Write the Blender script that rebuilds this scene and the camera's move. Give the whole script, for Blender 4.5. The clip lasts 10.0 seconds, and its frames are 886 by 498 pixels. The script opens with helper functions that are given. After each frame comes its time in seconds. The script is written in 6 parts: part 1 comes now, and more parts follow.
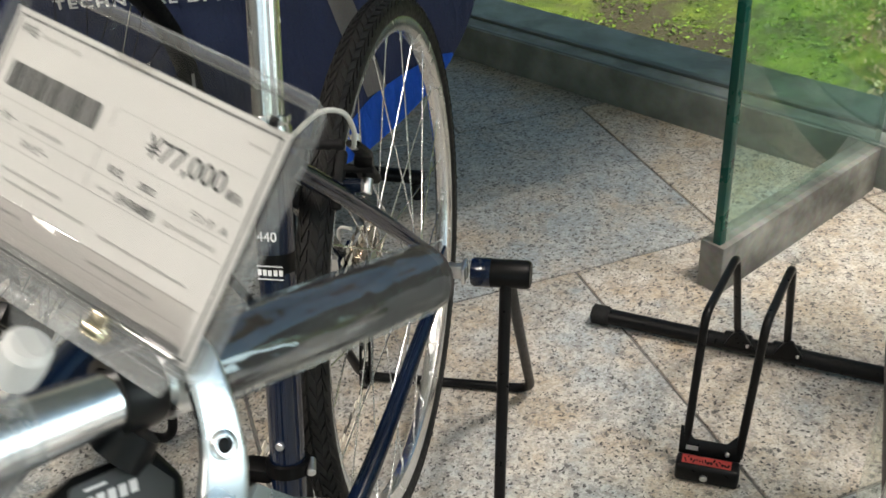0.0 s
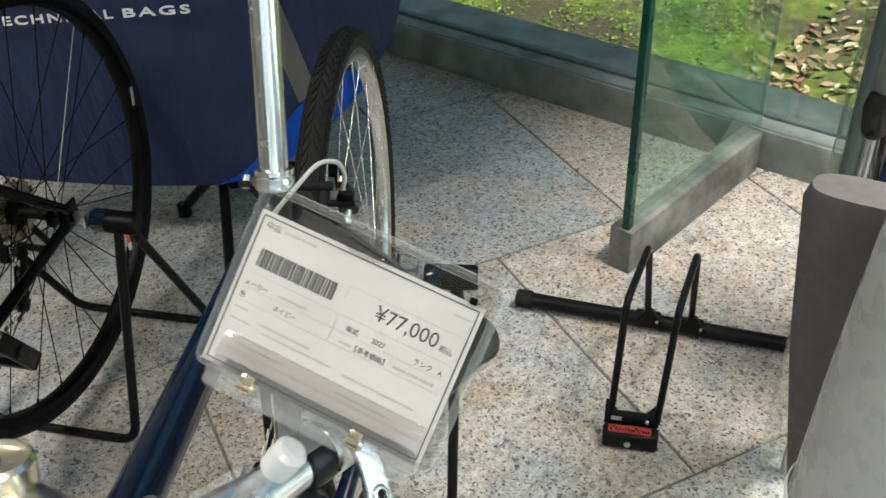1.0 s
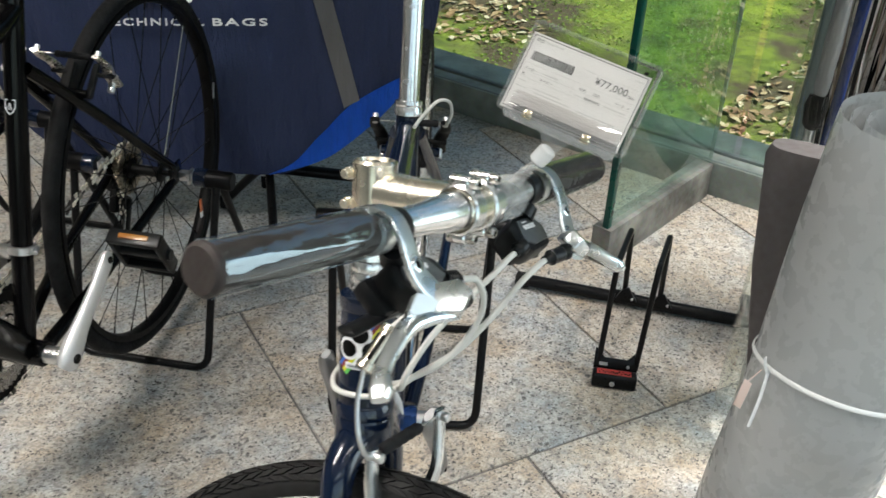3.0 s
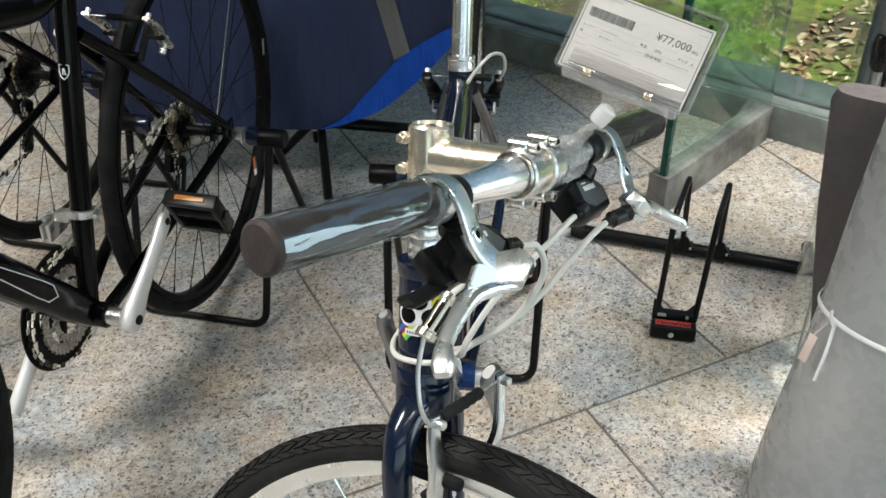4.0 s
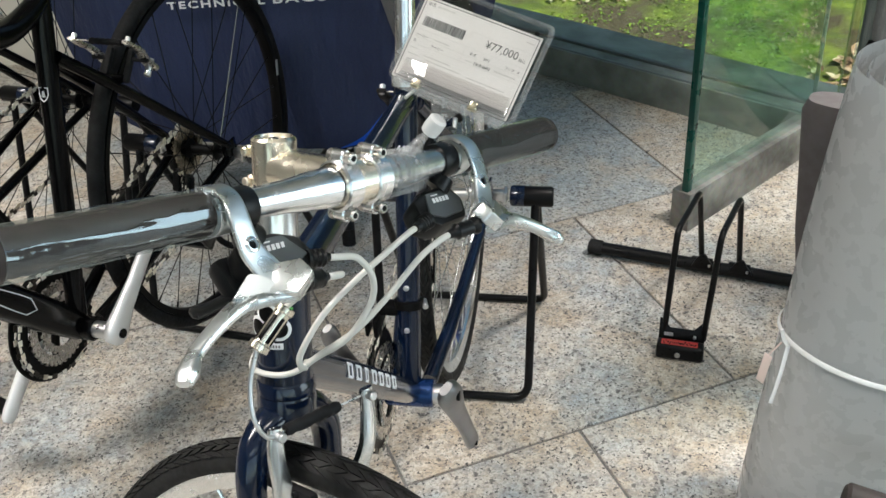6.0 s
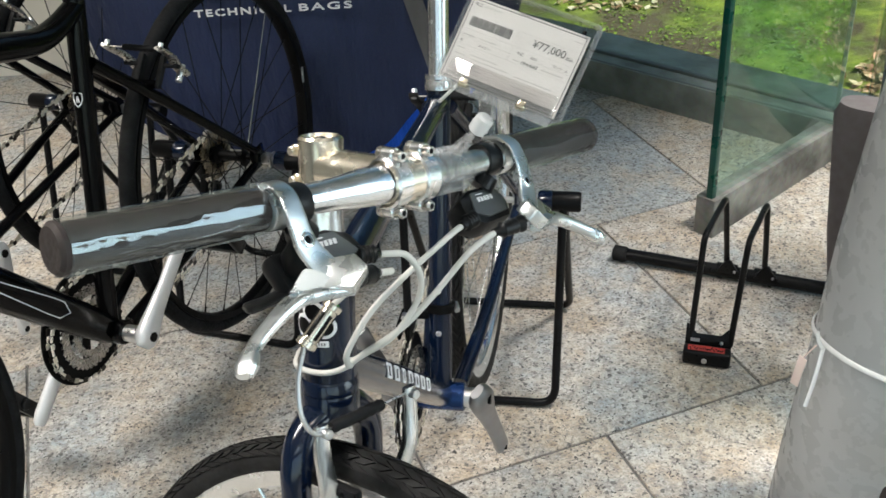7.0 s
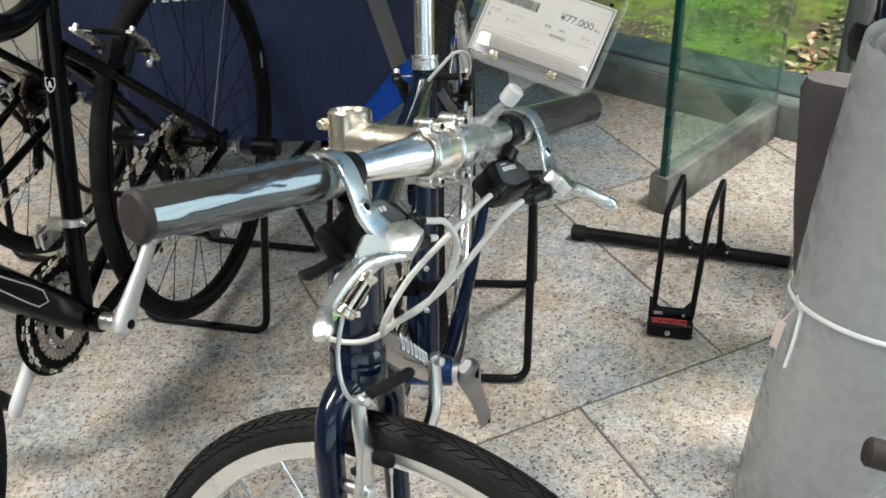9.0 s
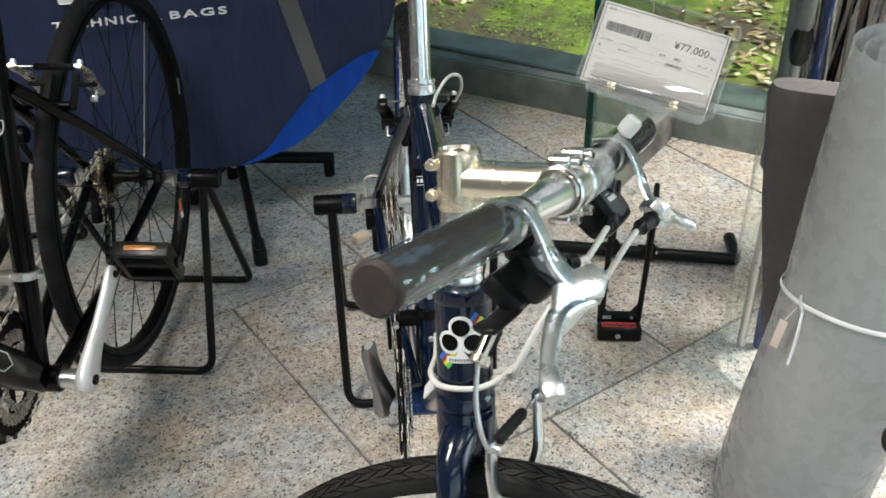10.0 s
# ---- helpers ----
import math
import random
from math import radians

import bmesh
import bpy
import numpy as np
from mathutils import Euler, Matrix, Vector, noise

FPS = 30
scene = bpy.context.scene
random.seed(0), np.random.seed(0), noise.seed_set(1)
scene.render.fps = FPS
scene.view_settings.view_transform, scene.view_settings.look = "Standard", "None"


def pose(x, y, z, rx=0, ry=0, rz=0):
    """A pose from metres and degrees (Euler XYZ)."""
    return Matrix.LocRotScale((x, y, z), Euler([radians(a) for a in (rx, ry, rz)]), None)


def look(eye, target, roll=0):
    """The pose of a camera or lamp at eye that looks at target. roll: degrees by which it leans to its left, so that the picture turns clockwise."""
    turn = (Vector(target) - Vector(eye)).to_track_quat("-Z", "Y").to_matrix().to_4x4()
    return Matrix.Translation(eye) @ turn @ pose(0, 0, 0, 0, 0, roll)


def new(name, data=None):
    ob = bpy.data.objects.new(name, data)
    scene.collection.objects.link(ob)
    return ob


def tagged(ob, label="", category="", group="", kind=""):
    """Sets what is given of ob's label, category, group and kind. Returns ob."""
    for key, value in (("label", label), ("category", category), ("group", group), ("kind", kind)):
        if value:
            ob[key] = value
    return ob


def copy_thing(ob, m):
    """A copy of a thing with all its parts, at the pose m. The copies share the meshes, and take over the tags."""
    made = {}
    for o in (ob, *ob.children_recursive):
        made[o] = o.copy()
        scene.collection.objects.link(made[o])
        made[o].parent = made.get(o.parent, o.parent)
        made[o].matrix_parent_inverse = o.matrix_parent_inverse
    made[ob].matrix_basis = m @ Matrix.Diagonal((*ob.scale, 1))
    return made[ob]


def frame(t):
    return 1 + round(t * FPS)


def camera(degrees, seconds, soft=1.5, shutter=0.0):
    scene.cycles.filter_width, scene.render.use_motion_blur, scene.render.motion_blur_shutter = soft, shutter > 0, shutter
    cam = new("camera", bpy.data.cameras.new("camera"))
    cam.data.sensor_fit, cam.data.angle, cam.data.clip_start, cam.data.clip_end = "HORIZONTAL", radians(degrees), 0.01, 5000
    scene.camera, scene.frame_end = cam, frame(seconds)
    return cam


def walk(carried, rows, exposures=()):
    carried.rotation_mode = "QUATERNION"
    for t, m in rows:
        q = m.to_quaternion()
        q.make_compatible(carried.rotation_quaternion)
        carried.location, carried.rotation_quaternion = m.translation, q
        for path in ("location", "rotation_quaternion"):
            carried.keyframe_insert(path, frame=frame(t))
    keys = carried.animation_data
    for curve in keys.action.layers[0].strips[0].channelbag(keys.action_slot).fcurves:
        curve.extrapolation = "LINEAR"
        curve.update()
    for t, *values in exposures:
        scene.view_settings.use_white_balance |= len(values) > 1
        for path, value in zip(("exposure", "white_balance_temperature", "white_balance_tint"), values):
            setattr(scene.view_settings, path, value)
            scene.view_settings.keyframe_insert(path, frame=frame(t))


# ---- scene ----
cam = camera(48.6, 10.0, shutter=0.4)
PATH = [
    (0, (0.067, 0.039, 1.133), (0.009, 1.715, 0.043), -4.3),
    (0.5, (0.023, -0.002, 1.217), (0.067, 1.653, 0.096), -3.2),
    (1, (-0.028, -0.029, 1.271), (0.146, 1.583, 0.101), -2.0),
    (1.5, (-0.081, -0.089, 1.284), (0.173, 1.515, 0.117), 0.7),
    (2, (-0.15, -0.195, 1.301), (0.137, 1.445, 0.193), 3.0),
    (2.5, (-0.223, -0.347, 1.291), (0.102, 1.328, 0.248), 4.1),
    (3, (-0.291, -0.453, 1.306), (0.044, 1.23, 0.279), 3.4),
    (3.2, (-0.313, -0.464, 1.315), (0.009, 1.211, 0.272), 2.8),
    (4.3, (-0.262, -0.425, 1.308), (-0.091, 1.215, 0.175), -0.4),
    (4.5, (-0.219, -0.428, 1.304), (-0.092, 1.221, 0.179), -0.9),
    (5, (-0.129, -0.423, 1.304), (-0.088, 1.242, 0.196), -2.5),
    (5.2, (-0.1, -0.426, 1.297), (-0.078, 1.243, 0.195), -2.9),
    (6.3, (-0.069, -0.455, 1.3), (-0.064, 1.231, 0.224), -3.8),
    (6.5, (-0.075, -0.456, 1.301), (-0.073, 1.234, 0.231), -3.9),
    (7, (-0.098, -0.459, 1.294), (-0.116, 1.234, 0.23), -4.1),
    (7.5, (-0.12, -0.45, 1.294), (-0.163, 1.241, 0.227), -4.4),
    (8, (-0.125, -0.451, 1.28), (-0.168, 1.235, 0.203), -4.4),
    (8.5, (-0.148, -0.477, 1.272), (-0.135, 1.203, 0.186), -3.8),
    (9, (-0.191, -0.483, 1.296), (-0.057, 1.189, 0.207), -2.7),
    (9.5, (-0.306, -0.44, 1.326), (-0.012, 1.213, 0.239), -1.4),
    (10, (-0.422, -0.397, 1.312), (0.047, 1.215, 0.224), -0.5),
]
walk(cam, [(t, look(eye, target, roll)) for t, eye, target, roll in PATH], [(0.0, 0.36, 6850, 13), (1.0, 0.38, 6550, 11), (2.5, 0.31, 6450, 12), (10.0, 0.31, 6430, 12)])

# ---- world, sun, lamps, exposure ----
world = bpy.data.worlds.new("world")
scene.world = world
world.use_nodes = True
wn = world.node_tree.nodes
sky = wn.new("ShaderNodeTexSky")
sky.sky_type, sky.sun_disc = "NISHITA", False
sky.sun_elevation, sky.sun_rotation = radians(52), radians(135)
wn["Background"].inputs["Strength"].default_value = 0.15
world.node_tree.links.new(sky.outputs["Color"], wn["Background"].inputs["Color"])

sun = new("sun", bpy.data.lights.new("sun", "SUN"))
sun.data.energy, sun.data.angle, sun.data.color = 5.0, radians(0.6), (1.0, 0.95, 0.86)
sun.matrix_world = look((2.2, -2.3, 4.2), (0.0, 0.0, 0.0))


def ceiling_lamp(x, y, turn, watts, colour, spread, wide=1.2, deep=0.22):
    lamp = new("ceiling_light", bpy.data.lights.new("ceiling_light", "AREA"))
    lamp.data.shape, lamp.data.size, lamp.data.size_y = "RECTANGLE", wide, deep
    lamp.data.energy, lamp.data.color = watts, colour
    lamp.data.spread = radians(spread)
    lamp.matrix_world = pose(x, y, 2.50, 0, 0, turn)
    return lamp


WARM, COOL = (1.0, 0.96, 0.885), (0.82, 0.955, 1.0)
for lx, ly, watts, tint, spread in ((-1.5, 0.25, 40, WARM, 106), (0.50, -0.40, 7, WARM, 92), (1.42, 1.00, 36, WARM, 68), (-2.25, 1.7, 18, WARM, 66)):
    ceiling_lamp(lx, ly, 19, watts, tint, spread)
for lx, ly, turn, watts in ((-0.6, -2.1, 19, 9), (1.2, -2.0, 19, 7)):
    ceiling_lamp(lx, ly, turn, watts, COOL, 120, 1.5, 0.60)

# cool fill from behind the camera, through a shop front added out of view
front_fill = new("front_fill_light", bpy.data.lights.new("front_fill_light", "AREA"))
front_fill.data.shape, front_fill.data.size, front_fill.data.size_y = "RECTANGLE", 4.3, 1.9
front_fill.data.energy, front_fill.data.color = 16, (0.84, 0.95, 1.0)
front_fill.matrix_world = look((0.2, -2.97, 1.40), (0.2, 0.0, 1.40))

# bright open sky beyond the far end of the garden window
garden_sky = new("garden_window_daylight", bpy.data.lights.new("garden_window_daylight", "AREA"))
garden_sky.data.shape, garden_sky.data.size, garden_sky.data.size_y = "RECTANGLE", 3.5, 2.2
garden_sky.data.energy, garden_sky.data.color = 84, (0.80, 0.94, 1.0)
garden_sky.matrix_world = look((3.824, -0.944, 1.30), (2.824, -1.944, 1.30))


# ---- materials ----
def material(name):
    mat = bpy.data.materials.new(name)
    mat.use_nodes = True
    nt = mat.node_tree
    return mat, nt, nt.nodes["Principled BSDF"]


def add(nt, kind, **values):
    node = nt.nodes.new("ShaderNode" + kind)
    for key, value in values.items():
        node.inputs[key.replace("_", " ")].default_value = value
    return node


def ramp(nt, source, stops):
    node = nt.nodes.new("ShaderNodeValToRGB")
    nt.links.new(source, node.inputs["Fac"])
    els = node.color_ramp.elements
    while len(els) < len(stops):
        els.new(0.5)
    for el, (at, col) in zip(els, stops):
        el.position = at
        el.color = (*col, 1) if len(col) == 3 else (col[0], col[0], col[0], 1)
    return node


def mix(nt, fac, a, b, blend="MIX"):
    node = nt.nodes.new("ShaderNodeMix")
    node.data_type, node.blend_type = "RGBA", blend
    for key, value in ((0, fac), (6, a), (7, b)):
        if isinstance(value, (int, float)):
            node.inputs[key].default_value = value
        elif isinstance(value, tuple):
            node.inputs[key].default_value = (*value, 1)
        else:
            nt.links.new(value, node.inputs[key])
    return node.outputs[2]


def bump(nt, shader, height, strength, distance):
    node = add(nt, "Bump", Strength=strength, Distance=distance)
    nt.links.new(height, node.inputs["Height"])
    nt.links.new(node.outputs["Normal"], shader.inputs["Normal"])


def surface(name, colour, rough=0.5, metal=0.0, vary=0.12, scale=60.0, grain=0.05, coat=0.0, spec=0.5, depth=0.001, alt=None):
    """A plain material with small variation in colour and gloss and a fine relief."""
    mat, nt, sh = material(name)
    pos = nt.nodes.new("ShaderNodeNewGeometry").outputs["Position"]
    big = add(nt, "TexNoise", Scale=scale * 0.15, Detail=4.0)
    small = add(nt, "TexNoise", Scale=scale, Detail=6.0)
    for n in (big, small):
        nt.links.new(pos, n.inputs["Vector"])
    dark = tuple(c * (1 - vary) for c in colour)
    light = tuple(min(1, c * (1 + vary)) for c in (alt or colour))
    col = mix(nt, ramp(nt, big.outputs["Fac"], [(0.35, (0,)), (0.65, (1,))]).outputs["Color"], dark, light)
    col = mix(nt, vary * 0.8, col, small.outputs["Color"], "SOFT_LIGHT")
    nt.links.new(col, sh.inputs["Base Color"])
    r = ramp(nt, small.outputs["Fac"], [(0.3, (max(0.02, rough * 0.8),)), (0.7, (min(1, rough * 1.2),))])
    nt.links.new(r.outputs["Color"], sh.inputs["Roughness"])
    sh.inputs["Metallic"].default_value = metal
    sh.inputs["Coat Weight"].default_value = coat
    sh.inputs["Coat Roughness"].default_value = 0.05
    sh.inputs["Specular IOR Level"].default_value = spec
    if grain:
        bump(nt, sh, small.outputs["Fac"], grain, depth)
    return mat


def granite(name, lean_warm, tone_most):
    """Speckled stone: grains of a few millimetres in pale, grey and black, over soft warm and cool clouds."""
    mat, nt, sh = material(name)
    pos = nt.nodes.new("ShaderNodeNewGeometry").outputs["Position"]
    info = nt.nodes.new("ShaderNodeObjectInfo")
    off = add(nt, "VectorMath")
    off.operation = "MULTIPLY_ADD"
    nt.links.new(info.outputs["Random"], off.inputs[0])
    off.inputs[1].default_value = (7.0, 11.0, 5.0)
    nt.links.new(pos, off.inputs[2])
    p = off.outputs[0]
    wobble = add(nt, "TexNoise", Scale=170.0, Detail=3.0, Roughness=0.65)
    nt.links.new(p, wobble.inputs["Vector"])
    bent = add(nt, "VectorMath")
    bent.operation = "MULTIPLY_ADD"
    nt.links.new(wobble.outputs["Color"], bent.inputs[0])
    bent.inputs[1].default_value = (0.011, 0.011, 0.011)
    nt.links.new(p, bent.inputs[2])

    def grains(scale):
        cell = add(nt, "TexVoronoi", Scale=scale)
        nt.links.new(bent.outputs[0], cell.inputs["Vector"])
        split = nt.nodes.new("ShaderNodeSeparateColor")
        nt.links.new(cell.outputs["Color"], split.inputs["Color"])
        return split.outputs

    def cloud(scale, detail, rough):
        n = add(nt, "TexNoise", Scale=scale, Detail=detail, Roughness=rough)
        nt.links.new(p, n.inputs["Vector"])
        return n.outputs["Fac"]

    small, big = grains(265.0), grains(140.0)
    warm, tone, fine, patch = cloud(5.5, 6.0, 0.72), cloud(16.0, 6.0, 0.72), cloud(260.0, 3.0, 0.6), cloud(30.0, 4.0, 0.65)
    clump = cloud(62.0, 4.0, 0.7)
    base = mix(nt, ramp(nt, warm, [(0.50 - lean_warm, (0,)), (0.68 - lean_warm, (1,))]).outputs["Color"], (0.315, 0.360, 0.385), (0.475, 0.395, 0.30))
    base = mix(nt, ramp(nt, tone, [(0.38, (0,)), (0.70, (tone_most,))]).outputs["Color"], base, (0.60, 0.58, 0.545))
    base = mix(nt, 0.75, base, ramp(nt, small[1], [(0.0, (0.60,)), (0.5, (0.92,)), (1.0, (1.0,))]).outputs["Color"], "MULTIPLY")
    base = mix(nt, 0.55, base, ramp(nt, fine, [(0.34, (0.62,)), (0.55, (1.0,))]).outputs["Color"], "MULTIPLY")
    base = mix(nt, 0.8, base, ramp(nt, clump, [(0.36, (0.60, 0.57, 0.54)), (0.56, (1.0, 1.0, 1.0))]).outputs["Color"], "MULTIPLY")
    # grey grains gather in patches, black ones are strewn evenly
    lean = nt.nodes.new("ShaderNodeMath")
    lean.operation = "MULTIPLY_ADD"
    lean.inputs[1].default_value = 0.75
    nt.links.new(patch, lean.inputs[0])
    nt.links.new(small[0], lean.inputs[2])
    base = mix(nt, ramp(nt, lean.outputs[0], [(0.50, (0.72,)), (0.60, (0,))]).outputs["Color"], base, (0.17, 0.16, 0.155))
    base = mix(nt, ramp(nt, small[2], [(0.072, (0.97,)), (0.088, (0,))]).outputs["Color"], base, (0.030, 0.029, 0.030))
    base = mix(nt, ramp(nt, big[0], [(0.024, (0.80,)), (0.036, (0,))]).outputs["Color"], base, (0.06, 0.058, 0.058))
    nt.links.new(base, sh.inputs["Base Color"])
    nt.links.new(ramp(nt, fine, [(0.3, (0.40,)), (0.7, (0.58,))]).outputs["Color"], sh.inputs["Roughness"])
    bump(nt, sh, fine, 0.12, 0.0008)
    return mat


def schlick(nt, normal, base, top=0.9):
    """Gloss that grows towards grazing view, alike on both faces of a sheet."""
    lw = add(nt, "LayerWeight", Blend=0.5)
    if normal is not None:
        nt.links.new(normal, lw.inputs["Normal"])
    power = nt.nodes.new("ShaderNodeMath")
    power.operation = "POWER"
    power.inputs[1].default_value = 5.0
    nt.links.new(lw.outputs["Facing"], power.inputs[0])
    gain = nt.nodes.new("ShaderNodeMath")
    gain.operation, gain.use_clamp = "MULTIPLY_ADD", True
    gain.inputs[1].default_value, gain.inputs[2].default_value = top - base, base
    nt.links.new(power.outputs[0], gain.inputs[0])
    return gain.outputs[0]


def glass(name, tint, rough=0.0, base=0.04):
    mat, nt, sh = material(name)
    nt.nodes.remove(sh)
    out = nt.nodes["Material Output"]
    clear = add(nt, "BsdfTransparent", Color=(*tint, 1))
    gloss = add(nt, "BsdfGlossy", Color=(1, 1, 1, 1), Roughness=rough)
    mixer = add(nt, "MixShader")
    nt.links.new(schlick(nt, None, base), mixer.inputs[0])
    nt.links.new(clear.outputs[0], mixer.inputs[1])
    nt.links.new(gloss.outputs[0], mixer.inputs[2])
    nt.links.new(mixer.outputs[0], out.inputs["Surface"])
    return mat


def film(name, tint, wet=0.35, rough=0.06, stretch=(1, 1, 1), sheen=(1, 1, 1), crumple=0.010, ridge=20.0):
    """Crumpled clear plastic: mostly clear, with glossy creases."""
    mat, nt, sh = material(name)
    nt.nodes.remove(sh)
    out = nt.nodes["Material Output"]
    pos = nt.nodes.new("ShaderNodeNewGeometry").outputs["Position"]
    crease = add(nt, "TexNoise", Scale=ridge, Detail=2.5, Roughness=0.5, Distortion=0.4)
    drawn = add(nt, "VectorMath")
    drawn.operation = "MULTIPLY"
    drawn.inputs[1].default_value = stretch
    nt.links.new(pos, drawn.inputs[0])
    nt.links.new(drawn.outputs[0], crease.inputs["Vector"])
    bmp = add(nt, "Bump", Strength=0.55, Distance=crumple)
    nt.links.new(crease.outputs["Fac"], bmp.inputs["Height"])
    clear = add(nt, "BsdfTransparent", Color=(*tint, 1))
    gloss = add(nt, "BsdfGlossy", Color=(*sheen, 1), Roughness=rough)
    nt.links.new(bmp.outputs[0], gloss.inputs["Normal"])
    mixer = add(nt, "MixShader")
    nt.links.new(schlick(nt, bmp.outputs[0], 0.05 + 0.2 * wet), mixer.inputs[0])
    nt.links.new(clear.outputs[0], mixer.inputs[1])
    nt.links.new(gloss.outputs[0], mixer.inputs[2])
    nt.links.new(mixer.outputs[0], out.inputs["Surface"])
    return mat


def milky(name, tint, body):
    """Clear moulded plastic with a pale, slightly cloudy body."""
    mat, nt, sh = material(name)
    out = nt.nodes["Material Output"]
    sh.inputs["Base Color"].default_value = (0.85, 0.86, 0.86, 1)
    sh.inputs["Roughness"].default_value = 0.12
    sh.inputs["Specular IOR Level"].default_value = 0.9
    clear = add(nt, "BsdfTransparent", Color=(*tint, 1))
    mixer = add(nt, "MixShader")
    nt.links.new(schlick(nt, None, body, 0.85), mixer.inputs[0])
    nt.links.new(clear.outputs[0], mixer.inputs[1])
    nt.links.new(sh.outputs[0], mixer.inputs[2])
    nt.links.new(mixer.outputs[0], out.inputs["Surface"])
    return mat


def cloth(name, colour, weave=900.0, fold=9.0, rough=0.75, spec=0.25, crease=0.03):
    mat, nt, sh = material(name)
    pos = nt.nodes.new("ShaderNodeNewGeometry").outputs["Position"]
    folds = add(nt, "TexNoise", Scale=fold, Detail=4.0)
    weft = add(nt, "TexNoise", Scale=weave * 0.3, Detail=2.0)
    drawn = add(nt, "VectorMath")
    drawn.operation = "MULTIPLY"
    drawn.inputs[1].default_value = (1.7, 1.7, 0.4)
    nt.links.new(pos, drawn.inputs[0])
    nt.links.new(drawn.outputs[0], folds.inputs["Vector"])
    nt.links.new(pos, weft.inputs["Vector"])
    # fold shading put into the colour: darker hollows, lighter ridges
    col = mix(nt, folds.outputs["Fac"], tuple(c * 0.7 for c in colour), tuple(c * 1.25 for c in colour))
    col = mix(nt, 0.25, col, weft.outputs["Color"], "SOFT_LIGHT")
    nt.links.new(col, sh.inputs["Base Color"])
    sh.inputs["Roughness"].default_value = rough
    sh.inputs["Specular IOR Level"].default_value = spec
    both = nt.nodes.new("ShaderNodeMath")
    both.operation = "MULTIPLY_ADD"
    both.inputs[1].default_value = 0.04
    nt.links.new(weft.outputs["Fac"], both.inputs[0])
    nt.links.new(folds.outputs["Fac"], both.inputs[2])
    bump(nt, sh, both.outputs[0], 0.8, crease)
    return mat


GRANITE = granite("granite", 0.11, 0.85)
GRANITE_GREY = granite("granite_grey", 0.03, 0.60)
GRANITE_CREAM = granite("granite_cream", 0.16, 1.0)
MORTAR = surface("mortar", (0.13, 0.125, 0.12), 0.9, vary=0.3, scale=200, grain=0.4)
CONCRETE = surface("concrete", (0.115, 0.115, 0.105), 0.6, vary=0.38, scale=70, grain=0.25, alt=(0.17, 0.17, 0.155))
CONCRETE_DARK = surface("ledge_concrete", (0.165, 0.190, 0.175), 0.6, vary=0.28, scale=70, grain=0.2)
# unseen walls, darkened so that chrome and blacks reflect less
SHOP_WALL = surface("shop_wall_paint", (0.24, 0.235, 0.22), 0.8, vary=0.1, scale=30, grain=0.1)
PLASTER = surface("plaster", (0.74, 0.70, 0.62), 0.85, vary=0.08, scale=30, grain=0.1)
# unseen ceiling, greyed to cut ambient light
CEILING_PAINT = surface("ceiling_paint", (0.48, 0.48, 0.47), 0.9, vary=0.05, scale=30, grain=0.1)
PANE = glass("window_glass", (0.87, 0.96, 0.905), base=0.035)
PARTITION = glass("partition_glass", (0.74, 0.895, 0.835), base=0.04)
PANE_EDGE = surface("glass_edge", (0.002, 0.062, 0.046), 0.30, vary=0.3, scale=20, grain=0.0, spec=0.25)
MULLION = surface("mullion_paint", (0.10, 0.125, 0.12), 0.45, vary=0.15, scale=40, grain=0.03)
NAVY = surface("navy_paint", (0.0016, 0.0058, 0.019), 0.2, vary=0.15, scale=30, grain=0.0, coat=0.45, spec=0.3)
NAVY_METAL = surface("bright_blue_anodised", (0.010, 0.040, 0.14), 0.25, metal=0.6, vary=0.15, scale=40, grain=0.0)
BLACK_PAINT = surface("black_paint", (0.0015, 0.0015, 0.0017), 0.17, vary=0.15, scale=30, grain=0.0, coat=0.0, spec=0.15)
BLACK_SATIN = surface("black_satin", (0.0025, 0.0025, 0.0027), 0.4, vary=0.2, scale=120, grain=0.05, spec=0.11)
BLACK_TUBE = surface("black_enamel_tube", (0.005, 0.005, 0.0055), 0.33, vary=0.2, scale=90, grain=0.05, coat=0.03, spec=0.13)
RUBBER = surface("tyre_rubber", (0.0078, 0.0078, 0.0083), 0.7, vary=0.25, scale=160, grain=0.15, alt=(0.011, 0.011, 0.0115), spec=0.12)
GRIP_RUBBER = surface("grip_rubber", (0.038, 0.031, 0.029), 0.6, vary=0.2, scale=300, grain=0.2, spec=0.22)
# warm tint paints the gold light reflected in this silver
STEM_SILVER = surface("warm_reflection_silver", (0.88, 0.81, 0.68), 0.25, metal=1.0, vary=0.05, scale=40, grain=0.0)
CHROME = surface("polished_silver", (0.83, 0.84, 0.845), 0.24, metal=1.0, vary=0.05, scale=40, grain=0.0)
SATIN_SILVER = surface("satin_silver", (0.62, 0.62, 0.62), 0.33, metal=1.0, vary=0.08, scale=90, grain=0.03)
CRANK_SILVER = surface("silver_lacquer", (0.72, 0.745, 0.75), 0.19, metal=1.0, vary=0.06, scale=40, grain=0.0)
STEEL = surface("steel", (0.50, 0.48, 0.45), 0.28, metal=1.0, vary=0.2, scale=200, grain=0.05)


